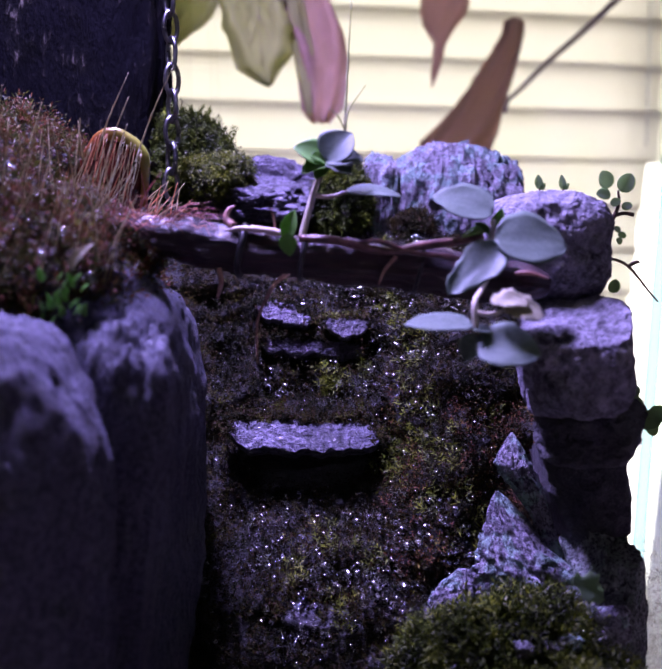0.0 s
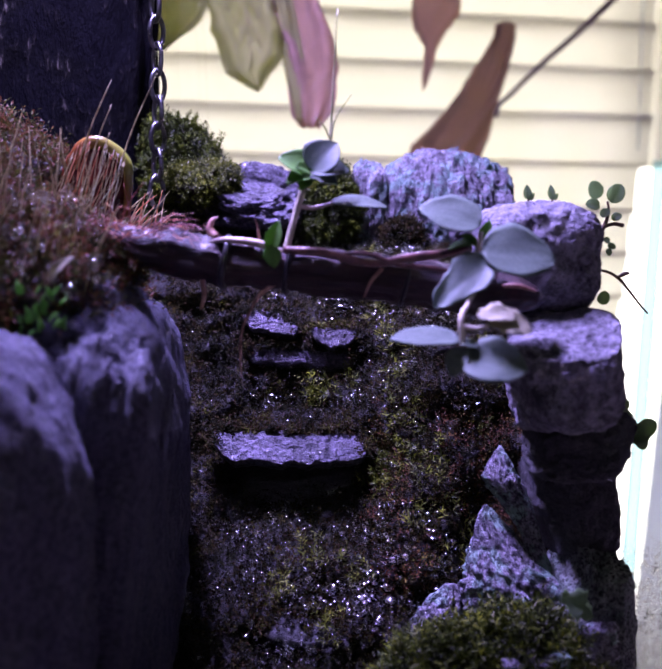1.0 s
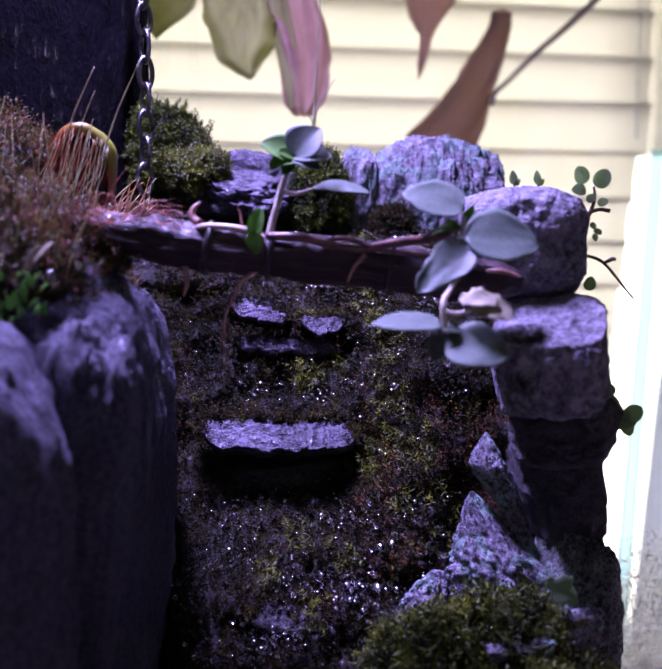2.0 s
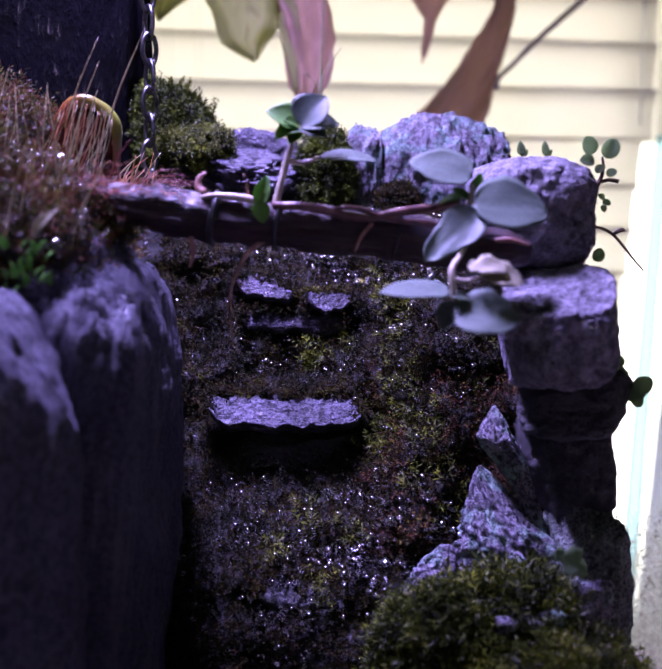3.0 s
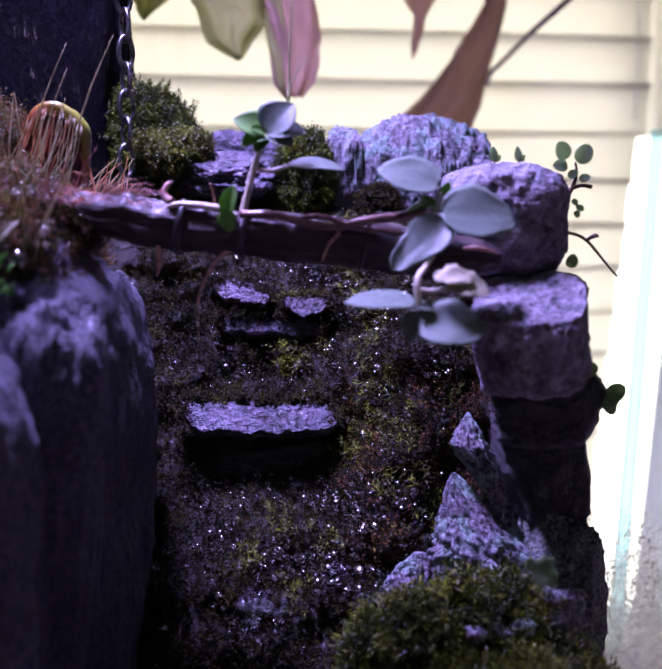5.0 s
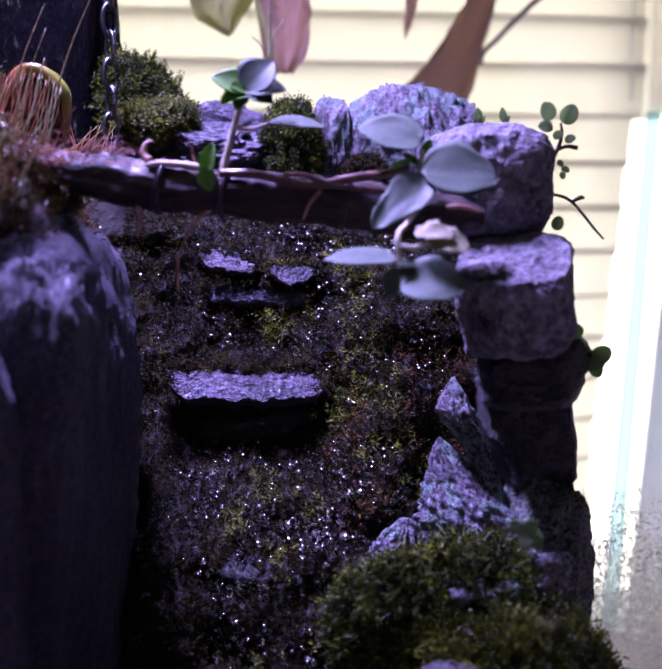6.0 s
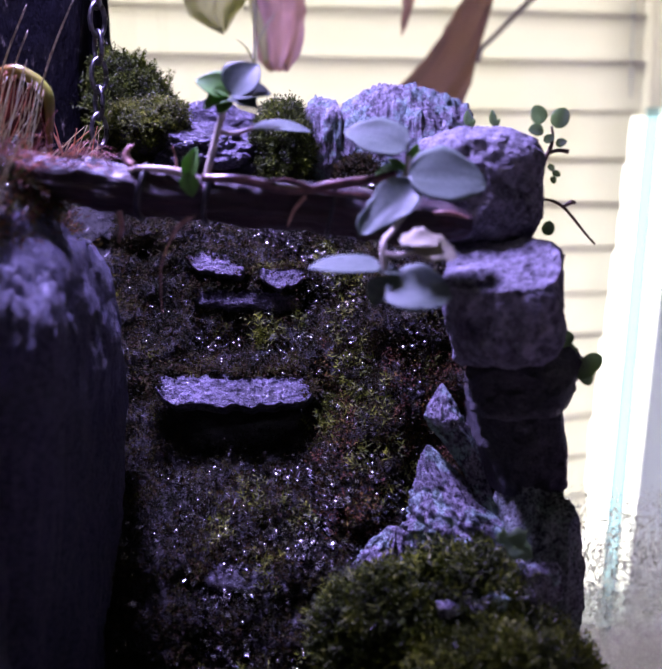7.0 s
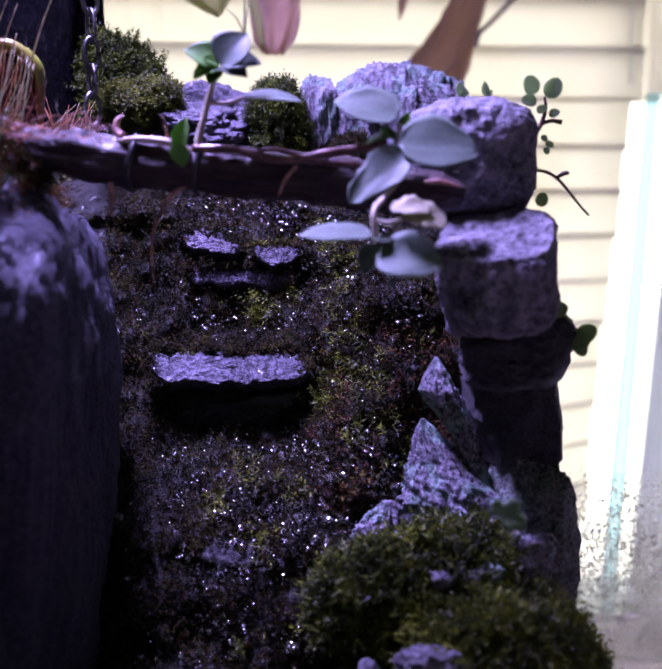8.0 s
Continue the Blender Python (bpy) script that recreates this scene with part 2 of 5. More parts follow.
class Mat:
    """A small builder for node materials."""

    def __init__(self, name):
        self.m = bpy.data.materials.new(name)
        self.m.use_nodes = True
        self.t = self.m.node_tree
        self.b = self.t.nodes["Principled BSDF"]
        self.out = self.t.nodes["Material Output"]
        self.pos = self.t.nodes.new("ShaderNodeTexCoord").outputs["Object"]

    def node(self, kind, **kw):
        n = self.t.nodes.new(kind)
        for k, v in kw.items():
            n.inputs[k].default_value = v
        return n

    def link(self, a, b):
        self.t.links.new(a, b)

    def noise(self, scale, detail=6.0, rough=0.6, stretch=None, distort=0.0):
        n = self.node("ShaderNodeTexNoise", Scale=scale, Detail=detail, Roughness=rough, Distortion=distort)
        src = self.pos
        if stretch:
            mp = self.node("ShaderNodeMapping", Scale=stretch)
            self.link(src, mp.inputs["Vector"])
            src = mp.outputs["Vector"]
        self.link(src, n.inputs["Vector"])
        return n.outputs["Fac"]

    def voronoi(self, scale, feature="F1"):
        n = self.node("ShaderNodeTexVoronoi", Scale=scale)
        n.feature = feature
        self.link(self.pos, n.inputs["Vector"])
        return n.outputs["Distance"]

    def ramp(self, fac, stops):
        n = self.node("ShaderNodeValToRGB")
        el = n.color_ramp.elements
        while len(el) < len(stops):
            el.new(0.5)
        for e, (at, c) in zip(el, stops):
            e.position = at
            e.color = (*c, 1) if isinstance(c, tuple) else (c, c, c, 1)
        self.link(fac, n.inputs["Fac"])
        return n.outputs["Color"]

    def mix(self, fac, a, b, mode="MIX"):
        n = self.node("ShaderNodeMix")
        n.data_type, n.blend_type = "RGBA", mode
        for s, v in ((n.inputs["Factor"], fac), (n.inputs["A"], a), (n.inputs["B"], b)):
            if isinstance(v, (int, float)):
                s.default_value = v if s.name == "Factor" else (v, v, v, 1)
            elif isinstance(v, tuple):
                s.default_value = (*v, 1)
            else:
                self.link(v, s)
        return n.outputs["Result"]

    def math(self, op, a, b=0.0):
        n = self.node("ShaderNodeMath")
        n.operation = op
        for s, v in zip(n.inputs, (a, b)):
            if isinstance(v, (int, float)):
                s.default_value = v
            else:
                self.link(v, s)
        return n.outputs["Value"]

    def bump(self, height, strength, dist, under=None):
        n = self.node("ShaderNodeBump", Strength=strength, Distance=dist)
        self.link(height, n.inputs["Height"])
        if under is not None:
            self.link(under, n.inputs["Normal"])
        return n.outputs["Normal"]

    def set(self, **kw):
        names = {"color": "Base Color", "rough": "Roughness", "metal": "Metallic", "normal": "Normal", "coat": "Coat Weight", "coat_rough": "Coat Roughness",
                 "spec": "Specular IOR Level", "trans": "Transmission Weight", "ior": "IOR", "sheen": "Sheen Weight"}
        for k, v in kw.items():
            s = self.b.inputs[names[k]]
            if isinstance(v, (int, float)):
                s.default_value = v
            elif isinstance(v, tuple):
                s.default_value = (*v, 1)
            else:
                self.link(v, s)
        return self.m

    def translucent(self, color, amount):
        tr = self.node("ShaderNodeBsdfTranslucent")
        if isinstance(color, tuple):
            tr.inputs["Color"].default_value = (*color, 1)
        else:
            self.link(color, tr.inputs["Color"])
        mx = self.node("ShaderNodeMixShader", Fac=amount)
        self.link(self.b.outputs["BSDF"], mx.inputs[1])
        self.link(tr.outputs["BSDF"], mx.inputs[2])
        self.link(mx.outputs["Shader"], self.out.inputs["Surface"])
        return self.m


def stone(name, dark, light, lichen=None, holes=0.5, wet=0.0, grain=1.0, pits=0.5, streak=None, rough=0.75, specks=0.7, mottle=0.6, lichen_scale=150, lo=0.36, hi=0.62, relief=0.0030):
    m = Mat(name)
    big, mid, fine = m.noise(70, 5, 0.6, streak), m.noise(420, 6, 0.65, streak), m.noise(2600 * grain, 4, 0.7)
    c = m.ramp(m.math("ADD", m.math("MULTIPLY", big, 0.55), m.math("MULTIPLY", mid, 0.45)), [(lo, dark), ((lo + hi) / 2, tuple((a + b) / 2 for a, b in zip(dark, light))), (hi, light)])
    c = m.mix(m.ramp(fine, [(0.35, 0.0), (0.75, 0.55)]), c, tuple(min(1, a * 1.45) for a in light))
    pit = m.ramp(m.voronoi(900), [(0.05, 1.0), (0.28, 0.0)])
    spots = m.math("MULTIPLY", m.ramp(m.noise(260, 4), [(holes, 0.0), (holes + 0.1, 1.0)]), pit)
    c = m.mix(m.math("MULTIPLY", spots, pits), c, tuple(a * 0.25 for a in dark))
    if lichen:
        area_ = m.ramp(m.noise(lichen_scale, 6, 0.7), [(0.49, 0.0), (0.57, 0.8)])
        c = m.mix(area_, c, lichen)
    speck = m.ramp(m.noise(1500 * grain, 8, 0.75), [(0.44, 1.0), (0.53, 0.0)])
    c = m.mix(m.math("MULTIPLY", speck, specks), c, tuple(a * 0.45 for a in dark))
    mott = m.ramp(m.noise(700 * grain, 6, 0.7), [(0.52, 0.0), (0.64, mottle)])
    c = m.mix(mott, c, tuple(min(1, a * 1.5) for a in light))
    h = m.math("ADD", m.math("MULTIPLY", mid, 1.0), m.math("MULTIPLY", fine, 0.35))
    h = m.math("SUBTRACT", h, m.math("MULTIPLY", spots, 0.6))
    nrm = m.bump(h, 1.0, relief)
    r = m.ramp(mid, [(0.3, max(0.08, rough - wet * 0.6)), (0.7, rough)])
    return m.set(color=c, rough=r, normal=nrm, coat=wet * 0.6, coat_rough=0.12)


M_STONE = stone("grey_stone", (0.018, 0.018, 0.022), (0.24, 0.23, 0.26), wet=0.0, specks=0.5, mottle=0.4, grain=0.25, lo=0.42, hi=0.61, relief=0.0015)
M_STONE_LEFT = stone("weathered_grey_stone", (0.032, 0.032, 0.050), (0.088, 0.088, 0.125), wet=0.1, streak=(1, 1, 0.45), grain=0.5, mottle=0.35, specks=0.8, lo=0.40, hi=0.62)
# darker copy of the left stone: the rear boulder's shade is in its colour
M_STONE_SHADE = stone("shaded_grey_stone", (0.034, 0.034, 0.053), (0.064, 0.064, 0.094), wet=0.1, streak=(1, 1, 0.45), grain=0.5, mottle=0.3, specks=0.8, lo=0.40, hi=0.62)
M_STONE_LICHEN = stone("lichen_stone", (0.035, 0.032, 0.042), (0.42, 0.39, 0.45), lichen=(0.34, 0.56, 0.44), wet=0.15, pits=1.0, lichen_scale=120, holes=0.40, mottle=0.2, specks=0.9, streak=(1.5, 1.5, 0.4), grain=0.4, lo=0.41, hi=0.62)
M_RIDGED = stone("ridged_stone", (0.008, 0.008, 0.011), (0.29, 0.275, 0.31), lichen=(0.20, 0.34, 0.28), wet=0.05, streak=(1.5, 1.5, 0.16), pits=1.0, specks=0.6, mottle=0.2, lichen_scale=140, grain=0.35, lo=0.42, hi=0.60)
M_SLATE = stone("wet_slate", (0.016, 0.015, 0.021), (0.155, 0.142, 0.19), wet=0.3, streak=(0.7, 0.7, 1.6), rough=0.65, specks=0.8, mottle=0.4, grain=0.45, lo=0.45, hi=0.58)
M_SLATE_DIM = stone("dull_wet_slate", (0.016, 0.015, 0.020), (0.14, 0.12, 0.165), wet=0.4, streak=(1, 1, 2.2), rough=0.6, specks=0.8, mottle=0.3, grain=0.5, lo=0.44, hi=0.60)
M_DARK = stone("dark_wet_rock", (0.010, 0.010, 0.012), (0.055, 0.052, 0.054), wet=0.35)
M_WALL = stone("near_black_rock", (0.004, 0.005, 0.003), (0.016, 0.015, 0.009), wet=0.1)


def column_material():
    m = Mat("dark_bark_rock")
    big, mid = m.noise(45, 5), m.noise(300, 6, 0.72, (1, 1, 0.35))
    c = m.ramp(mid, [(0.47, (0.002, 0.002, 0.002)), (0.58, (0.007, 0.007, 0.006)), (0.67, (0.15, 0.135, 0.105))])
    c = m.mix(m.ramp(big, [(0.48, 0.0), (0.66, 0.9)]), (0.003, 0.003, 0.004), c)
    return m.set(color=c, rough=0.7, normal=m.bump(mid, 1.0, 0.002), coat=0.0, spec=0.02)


M_COLUMN = column_material()


def wood_material():
    m = Mat("wet_reddish_wood")
    grain_ = m.noise(900, 6, 0.65, (0.06, 1, 1), 0.4)
    blot = m.noise(120, 5, 0.6)
    c = m.ramp(grain_, [(0.34, (0.004, 0.002, 0.003)), (0.5, (0.022, 0.008, 0.009)), (0.66, (0.065, 0.024, 0.024))])
    c = m.mix(m.ramp(blot, [(0.45, 0.0), (0.65, 0.8)]), c, (0.025, 0.012, 0.010))
    return m.set(color=c, rough=m.ramp(grain_, [(0.3, 0.40), (0.7, 0.65)]), normal=m.bump(grain_, 1.0, 0.0014), coat=0.14, coat_rough=0.25)


M_WOOD = wood_material()


def plain_stem(name, a, b, rough=0.55, scale=500):
    m = Mat(name)
    n = m.noise(scale, 4, 0.6)
    return m.set(color=m.ramp(n, [(0.35, a), (0.65, b)]), rough=rough, normal=m.bump(n, 0.3, 0.0003))


M_VINE = plain_stem("pale_vine_stem", (0.36, 0.33, 0.24), (0.56, 0.52, 0.40))
M_VINE_DARK = plain_stem("dark_vine_stem", (0.06, 0.025, 0.025), (0.16, 0.075, 0.065), 0.3)
M_ROOT = plain_stem("pinkish_root", (0.26, 0.12, 0.09), (0.50, 0.30, 0.24))
M_FIBRE = plain_stem("orange_fibre", (0.35, 0.10, 0.035), (0.60, 0.26, 0.10))
M_RED = plain_stem("dark_red_strand", (0.12, 0.018, 0.012), (0.24, 0.05, 0.03))
M_STALK = plain_stem("spore_stalk", (0.26, 0.20, 0.07), (0.46, 0.42, 0.20), 0.4)
M_GRASS = plain_stem("pale_grass_blade", (0.30, 0.36, 0.16), (0.55, 0.55, 0.34))
M_TWIG = plain_stem("thin_brown_twig", (0.07, 0.04, 0.03), (0.16, 0.10, 0.07))
M_DRY_STALK = plain_stem("dry_brown_stalk", (0.10, 0.075, 0.05), (0.20, 0.15, 0.10), 0.7, 80)
M_PETIOLE = plain_stem("leaf_stalk", (0.38, 0.31, 0.24), (0.52, 0.43, 0.34), 0.5, 60)


def leafy(name, a, b, back, vein, amount=0.25, rough=0.5, scale=600, spec=0.4):
    m = Mat(name)
    n = m.noise(scale, 5, 0.6)
    c = m.ramp(n, [(0.35, a), (0.65, b)])
    w = m.ramp(m.voronoi(scale * 1.4, "DISTANCE_TO_EDGE"), [(0.0, 1.0), (0.06, 0.0)])
    c = m.mix(m.math("MULTIPLY", w, vein), c, tuple(min(1, x * 1.8) for x in b))
    rnd = m.node("ShaderNodeObjectInfo").outputs["Random"]
    c = m.mix(m.math("MULTIPLY", rnd, 0.25), c, back)
    m.set(color=c, rough=rough, spec=spec, normal=m.bump(w, -0.25, 0.0002))
    return m.translucent(back, amount)


M_LEAF = leafy("dusty_green_leaf", (0.095, 0.128, 0.105), (0.155, 0.195, 0.160), (0.13, 0.20, 0.12), 0.35, spec=0.2, scale=850)
M_LEAF_PALE = leafy("pale_pinkish_leaf", (0.28, 0.275, 0.17), (0.42, 0.41, 0.28), (0.34, 0.30, 0.16), 0.3)
M_LEAF_YOUNG = leafy("young_green_leaf", (0.075, 0.17, 0.035), (0.13, 0.28, 0.065), (0.20, 0.44, 0.07), 0.2, 0.35)
M_LEAF_SMALL = leafy("small_round_leaf", (0.12, 0.17, 0.09), (0.20, 0.27, 0.16), (0.42, 0.55, 0.30), 0.3, 0.68)
M_BEGONIA = leafy("olive_green_leaf", (0.24, 0.255, 0.10), (0.34, 0.35, 0.15), (0.57, 0.58, 0.27), 0.5, 0.72, 0.6, 40, 0.15)
M_BEGONIA_PINK = leafy("pink_veined_leaf", (0.26, 0.17, 0.13), (0.38, 0.26, 0.20), (0.68, 0.50, 0.41), 0.6, 0.66, 0.6, 45, 0.15)
M_VEIN = leafy("pale_leaf_vein", (0.34, 0.33, 0.17), (0.42, 0.40, 0.22), (0.60, 0.57, 0.32), 0.1, 0.75, 0.6, 45, 0.15)
M_DRY = leafy("dry_brown_leaf", (0.14, 0.085, 0.06), (0.26, 0.18, 0.14), (0.47, 0.35, 0.31), 0.8, 0.85, 0.7, 50)


def moss_material(name, stops, rough=0.5, amount=0.3, spec=0.5, coat=0.0):
    m = Mat(name)
    rnd = m.node("ShaderNodeNewGeometry").outputs["Random Per Island"]
    patch = m.noise(110, 5, 0.65)
    f = m.math("ADD", m.math("MULTIPLY", rnd, 0.5), m.math("SUBTRACT", m.math("MULTIPLY", patch, 1.9), 0.75))
    c = m.ramp(f, stops)
    m.set(color=c, rough=rough, spec=spec, coat=coat, coat_rough=0.06)
    return m.translucent(c, amount)


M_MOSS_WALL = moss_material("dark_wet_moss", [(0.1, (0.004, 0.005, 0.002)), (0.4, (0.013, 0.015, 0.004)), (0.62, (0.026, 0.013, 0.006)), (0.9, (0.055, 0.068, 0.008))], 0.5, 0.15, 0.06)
M_MOSS_GREEN = moss_material("yellow_green_moss", [(0.1, (0.020, 0.028, 0.004)), (0.5, (0.075, 0.095, 0.008)), (0.9, (0.21, 0.24, 0.02))], 0.45, 0.3, 0.3)
M_MOSS_RED = moss_material("reddish_moss", [(0.1, (0.05, 0.02, 0.010)), (0.5, (0.085, 0.034, 0.018)), (0.9, (0.13, 0.11, 0.016))], 0.5, 0.15, 0.08)
M_MOSS_DEEP = moss_material("deep_green_moss", [(0.1, (0.006, 0.009, 0.002)), (0.4, (0.026, 0.038, 0.004)), (0.7, (0.065, 0.09, 0.007)), (0.95, (0.20, 0.24, 0.018))], 0.5, 0.2, 0.15)
M_MOSS_MIX = moss_material("wet_red_and_green_moss", [(0.1, (0.014, 0.014, 0.005)), (0.36, (0.050, 0.066, 0.009)), (0.6, (0.085, 0.027, 0.013)), (0.78, (0.13, 0.055, 0.018)), (0.92, (0.15, 0.18, 0.02))], 0.45, 0.3, 0.12)
M_STONE_BASE = stone("mossy_base_stone", (0.028, 0.034, 0.030), (0.26, 0.28, 0.26), lichen=(0.16, 0.22, 0.17), wet=0.05, specks=0.9, mottle=0.3, lichen_scale=120, grain=0.6)
M_SOIL = stone("dark_soil", (0.008, 0.007, 0.006), (0.035, 0.028, 0.022), wet=0.5)

mw = Mat("water")
M_WATER = mw.set(color=(1, 1, 1), rough=0.02, trans=1.0, ior=1.33)
mw = Mat("clinging_water")
M_MIST = mw.set(color=(1, 1, 1), rough=0.06, trans=1.0, ior=1.75)
mw = Mat("clear_glass")
M_GLASS = mw.set(color=(0.97, 1.0, 0.985), rough=0.0, trans=1.0, ior=1.45)
mw = Mat("dark_steel")
M_STEEL = mw.set(color=mw.ramp(mw.noise(300, 4), [(0.3, 0.09), (0.7, 0.22)]), rough=mw.ramp(mw.noise(500, 3), [(0.3, 0.22), (0.7, 0.42)]), metal=1.0)
mw = Mat("black_rubber")
M_RUBBER = mw.set(color=(0.012, 0.012, 0.013), rough=mw.ramp(mw.noise(700, 3), [(0.3, 0.25), (0.7, 0.42)]))


def pitcher_material():
    m = Mat("red_to_yellow_pitcher")
    n = m.noise(160, 4, 0.6)
    sep = m.node("ShaderNodeSeparateXYZ")
    m.link(m.pos, sep.inputs[0])
    k = m.math("ADD", m.math("MULTIPLY", m.math("ADD", sep.outputs["X"], 0.059), 38.0), m.math("ADD", m.math("MULTIPLY", m.math("ADD", sep.outputs["Z"], -0.178), 28.0), m.math("MULTIPLY", n, 0.3)))
    c = m.ramp(k, [(0.1, (0.10, 0.018, 0.010)), (0.4, (0.17, 0.055, 0.016)), (0.66, (0.17, 0.12, 0.020)), (0.85, (0.17, 0.20, 0.03))])
    return m.set(color=c, rough=0.25, coat=0.4, normal=m.bump(n, 0.3, 0.0006))


M_PITCHER = pitcher_material()
M_PITCHER_RED = plain_stem("dark_red_pitcher", (0.022, 0.005, 0.005), (0.085, 0.018, 0.012), 0.2, 220)


def slat_material():
    m = Mat("cream_blind_slat")
    n, fine = m.noise(9, 4, 0.55, (0.4, 1, 3)), m.noise(160, 3, 0.6, (0.05, 1, 1))
    # warm streaks in the colour stand for the slats' beige shading bands
    c = m.ramp(n, [(0.35, (0.80, 0.75, 0.67)), (0.65, (0.84, 0.825, 0.79))])
    m.set(color=c, rough=0.45, normal=m.bump(fine, 0.15, 0.0004))
    return m.translucent((0.91, 0.89, 0.84), 0.6)


M_SLAT = slat_material()
mw = Mat("white_window_plastic")
M_WHITE = mw.set(color=mw.ramp(mw.noise(25, 4), [(0.3, 0.72), (0.7, 0.82)]), rough=0.35)
mw = Mat("grey_painted_wall")
pn = mw.noise(220, 4)
M_PLASTER = mw.set(color=mw.ramp(mw.noise(6, 4), [(0.3, (0.66, 0.66, 0.67)), (0.7, (0.74, 0.74, 0.75))]), rough=0.85, normal=mw.bump(pn, 0.2, 0.001))
# pale blue tint of the unseen walls is added to bounce cool fill
mw = Mat("blue_fill_wall")
pn = mw.noise(220, 4)
M_ROOM = mw.set(color=mw.ramp(mw.noise(6, 4), [(0.3, (0.66, 0.67, 0.76)), (0.7, (0.72, 0.73, 0.82))]), rough=0.85, normal=mw.bump(pn, 0.2, 0.001))


def fog_material():
    """A breath-thin film of condensed water: cloudy low down, breaking up into clear glass at its ragged upper rim."""
    m = Mat("fogged_film")
    sep = m.node("ShaderNodeSeparateXYZ")
    m.link(m.pos, sep.inputs[0])
    n = m.noise(260, 5, 0.65)
    k = m.math("ADD", m.math("MULTIPLY", m.math("SUBTRACT", 0.035, sep.outputs["Z"]), 14.0), m.math("SUBTRACT", n, 0.5))
    fac = m.ramp(k, [(0.0, 0.0), (0.7, 0.62)])
    fine = m.ramp(m.voronoi(1500), [(0.2, 1.0), (0.5, 0.55)])
    clear = m.node("ShaderNodeBsdfTransparent")
    tr = m.node("ShaderNodeBsdfTranslucent", Color=(0.95, 0.95, 0.95, 1))
    mx = m.node("ShaderNodeMixShader")
    m.link(m.math("MULTIPLY", fac, fine), mx.inputs["Fac"])
    m.link(clear.outputs["BSDF"], mx.inputs[1])
    m.link(tr.outputs["BSDF"], mx.inputs[2])
    m.link(mx.outputs["Shader"], m.out.inputs["Surface"])
    return m.m


M_FOG = fog_material()
mw = Mat("brown_wood_table")
tn = mw.noise(30, 6, 0.6, (1, 0.08, 1))
M_TABLE = mw.set(color=mw.ramp(tn, [(0.3, (0.46, 0.38, 0.33)), (0.7, (0.60, 0.51, 0.46))]), rough=0.4, normal=mw.bump(tn, 0.2, 0.001))
mw = Mat("aqua_glass_edge")
M_AQUA = mw.set(color=(0.26, 0.42, 0.50), rough=0.1, trans=1.0, ior=1.05)
# nearly all translucent, so the backlit cord looks lit, not dark
mw = Mat("lit_white_cord")
M_LIT_CORD = mw.translucent((0.97, 0.985, 1.0), 0.9)
# wall beside the window, made translucent so that it looks lit
mw = Mat("translucent_grey_wall")
M_CASING = mw.set(color=mw.ramp(mw.noise(14, 4), [(0.3, (0.60, 0.60, 0.63)), (0.7, (0.68, 0.68, 0.71))]), rough=0.6)
M_CASING = mw.translucent((0.78, 0.80, 0.86), 0.62)
mw = Mat("bright_sky")
em = mw.node("ShaderNodeEmission", Color=(0.93, 0.97, 1.0, 1), Strength=1.6)
mw.link(em.outputs["Emission"], mw.out.inputs["Surface"])
M_SKY = mw.m

# ---------------------------------------------------------------- room, window and blind
tagged(part("floor", slab((-1.6, -1.6, -0.90), (1.6, 1.02, -0.85)), M_TABLE), "brown wooden floor of the room", "floor", kind="structure")
tagged(part("ceiling", slab((-1.6, -1.6, 1.60), (1.6, 1.02, 1.65)), M_PLASTER), "plain grey ceiling of the room", "ceiling", kind="structure")
tagged(part("wall_south", slab((-1.6, -1.65, -0.85), (1.6, -1.6, 1.6)), M_ROOM), "plain unseen wall, tinted pale blue for cool fill", "wall", kind="structure")
tagged(part("wall_west", slab((-1.65, -1.6, -0.85), (-1.6, 1.02, 1.6)), M_ROOM), "plain unseen wall, tinted pale blue for cool fill", "wall", kind="structure")
tagged(part("wall_east", slab((1.6, -1.6, -0.85), (1.65, 1.02, 1.6)), M_ROOM), "plain unseen wall, tinted pale blue for cool fill", "wall", kind="structure")
wall_n = thing("wall_north", "grey painted wall with a window opening", "wall", kind="structure")
W0, W1, WZ0, WZ1 = -1.0, 0.47, -0.27, 1.15
part("wall_panel", slab((-1.6, 0.93, -0.85), (W0, 1.02, 1.6)), M_PLASTER, wall_n)
part("wall_panel", slab((W1, 0.93, -0.85), (1.6, 1.02, 1.6)), M_PLASTER, wall_n)
part("wall_panel", slab((W0, 0.93, -0.85), (W1, 1.02, WZ0)), M_PLASTER, wall_n)
part("wall_panel", slab((W0, 0.93, WZ1), (W1, 1.02, 1.6)), M_PLASTER, wall_n)


def leaning(me, k):
    for v in me.vertices:
        v.co.x += k * (v.co.z - 0.09)
    return me


win = thing("window_1", "white plastic window with a grey wall strip beside it, daylight outside", "window", kind="structure")
# this jamb takes the slat material, so daylight brightens it from behind
part("window_frame", slab((0.3055, 0.925, 0.252), (0.3445, 1.0, WZ1), 0.003), M_SLAT, win, "pale translucent inner jamb")
part("window_frame", slab((0.345, 0.925, WZ0), (0.390, 1.0, WZ1), 0.003), M_WHITE, win, "white plastic jamb")
part("window_frame", slab((W0 + 0.002, 0.95, WZ0), (W0 + 0.05, 1.0, WZ1), 0.004), M_WHITE, win, "white plastic jamb")
part("window_frame", slab((W0 + 0.052, 0.95, WZ1 - 0.05), (0.312, 1.0, WZ1), 0.004), M_WHITE, win, "white plastic head")
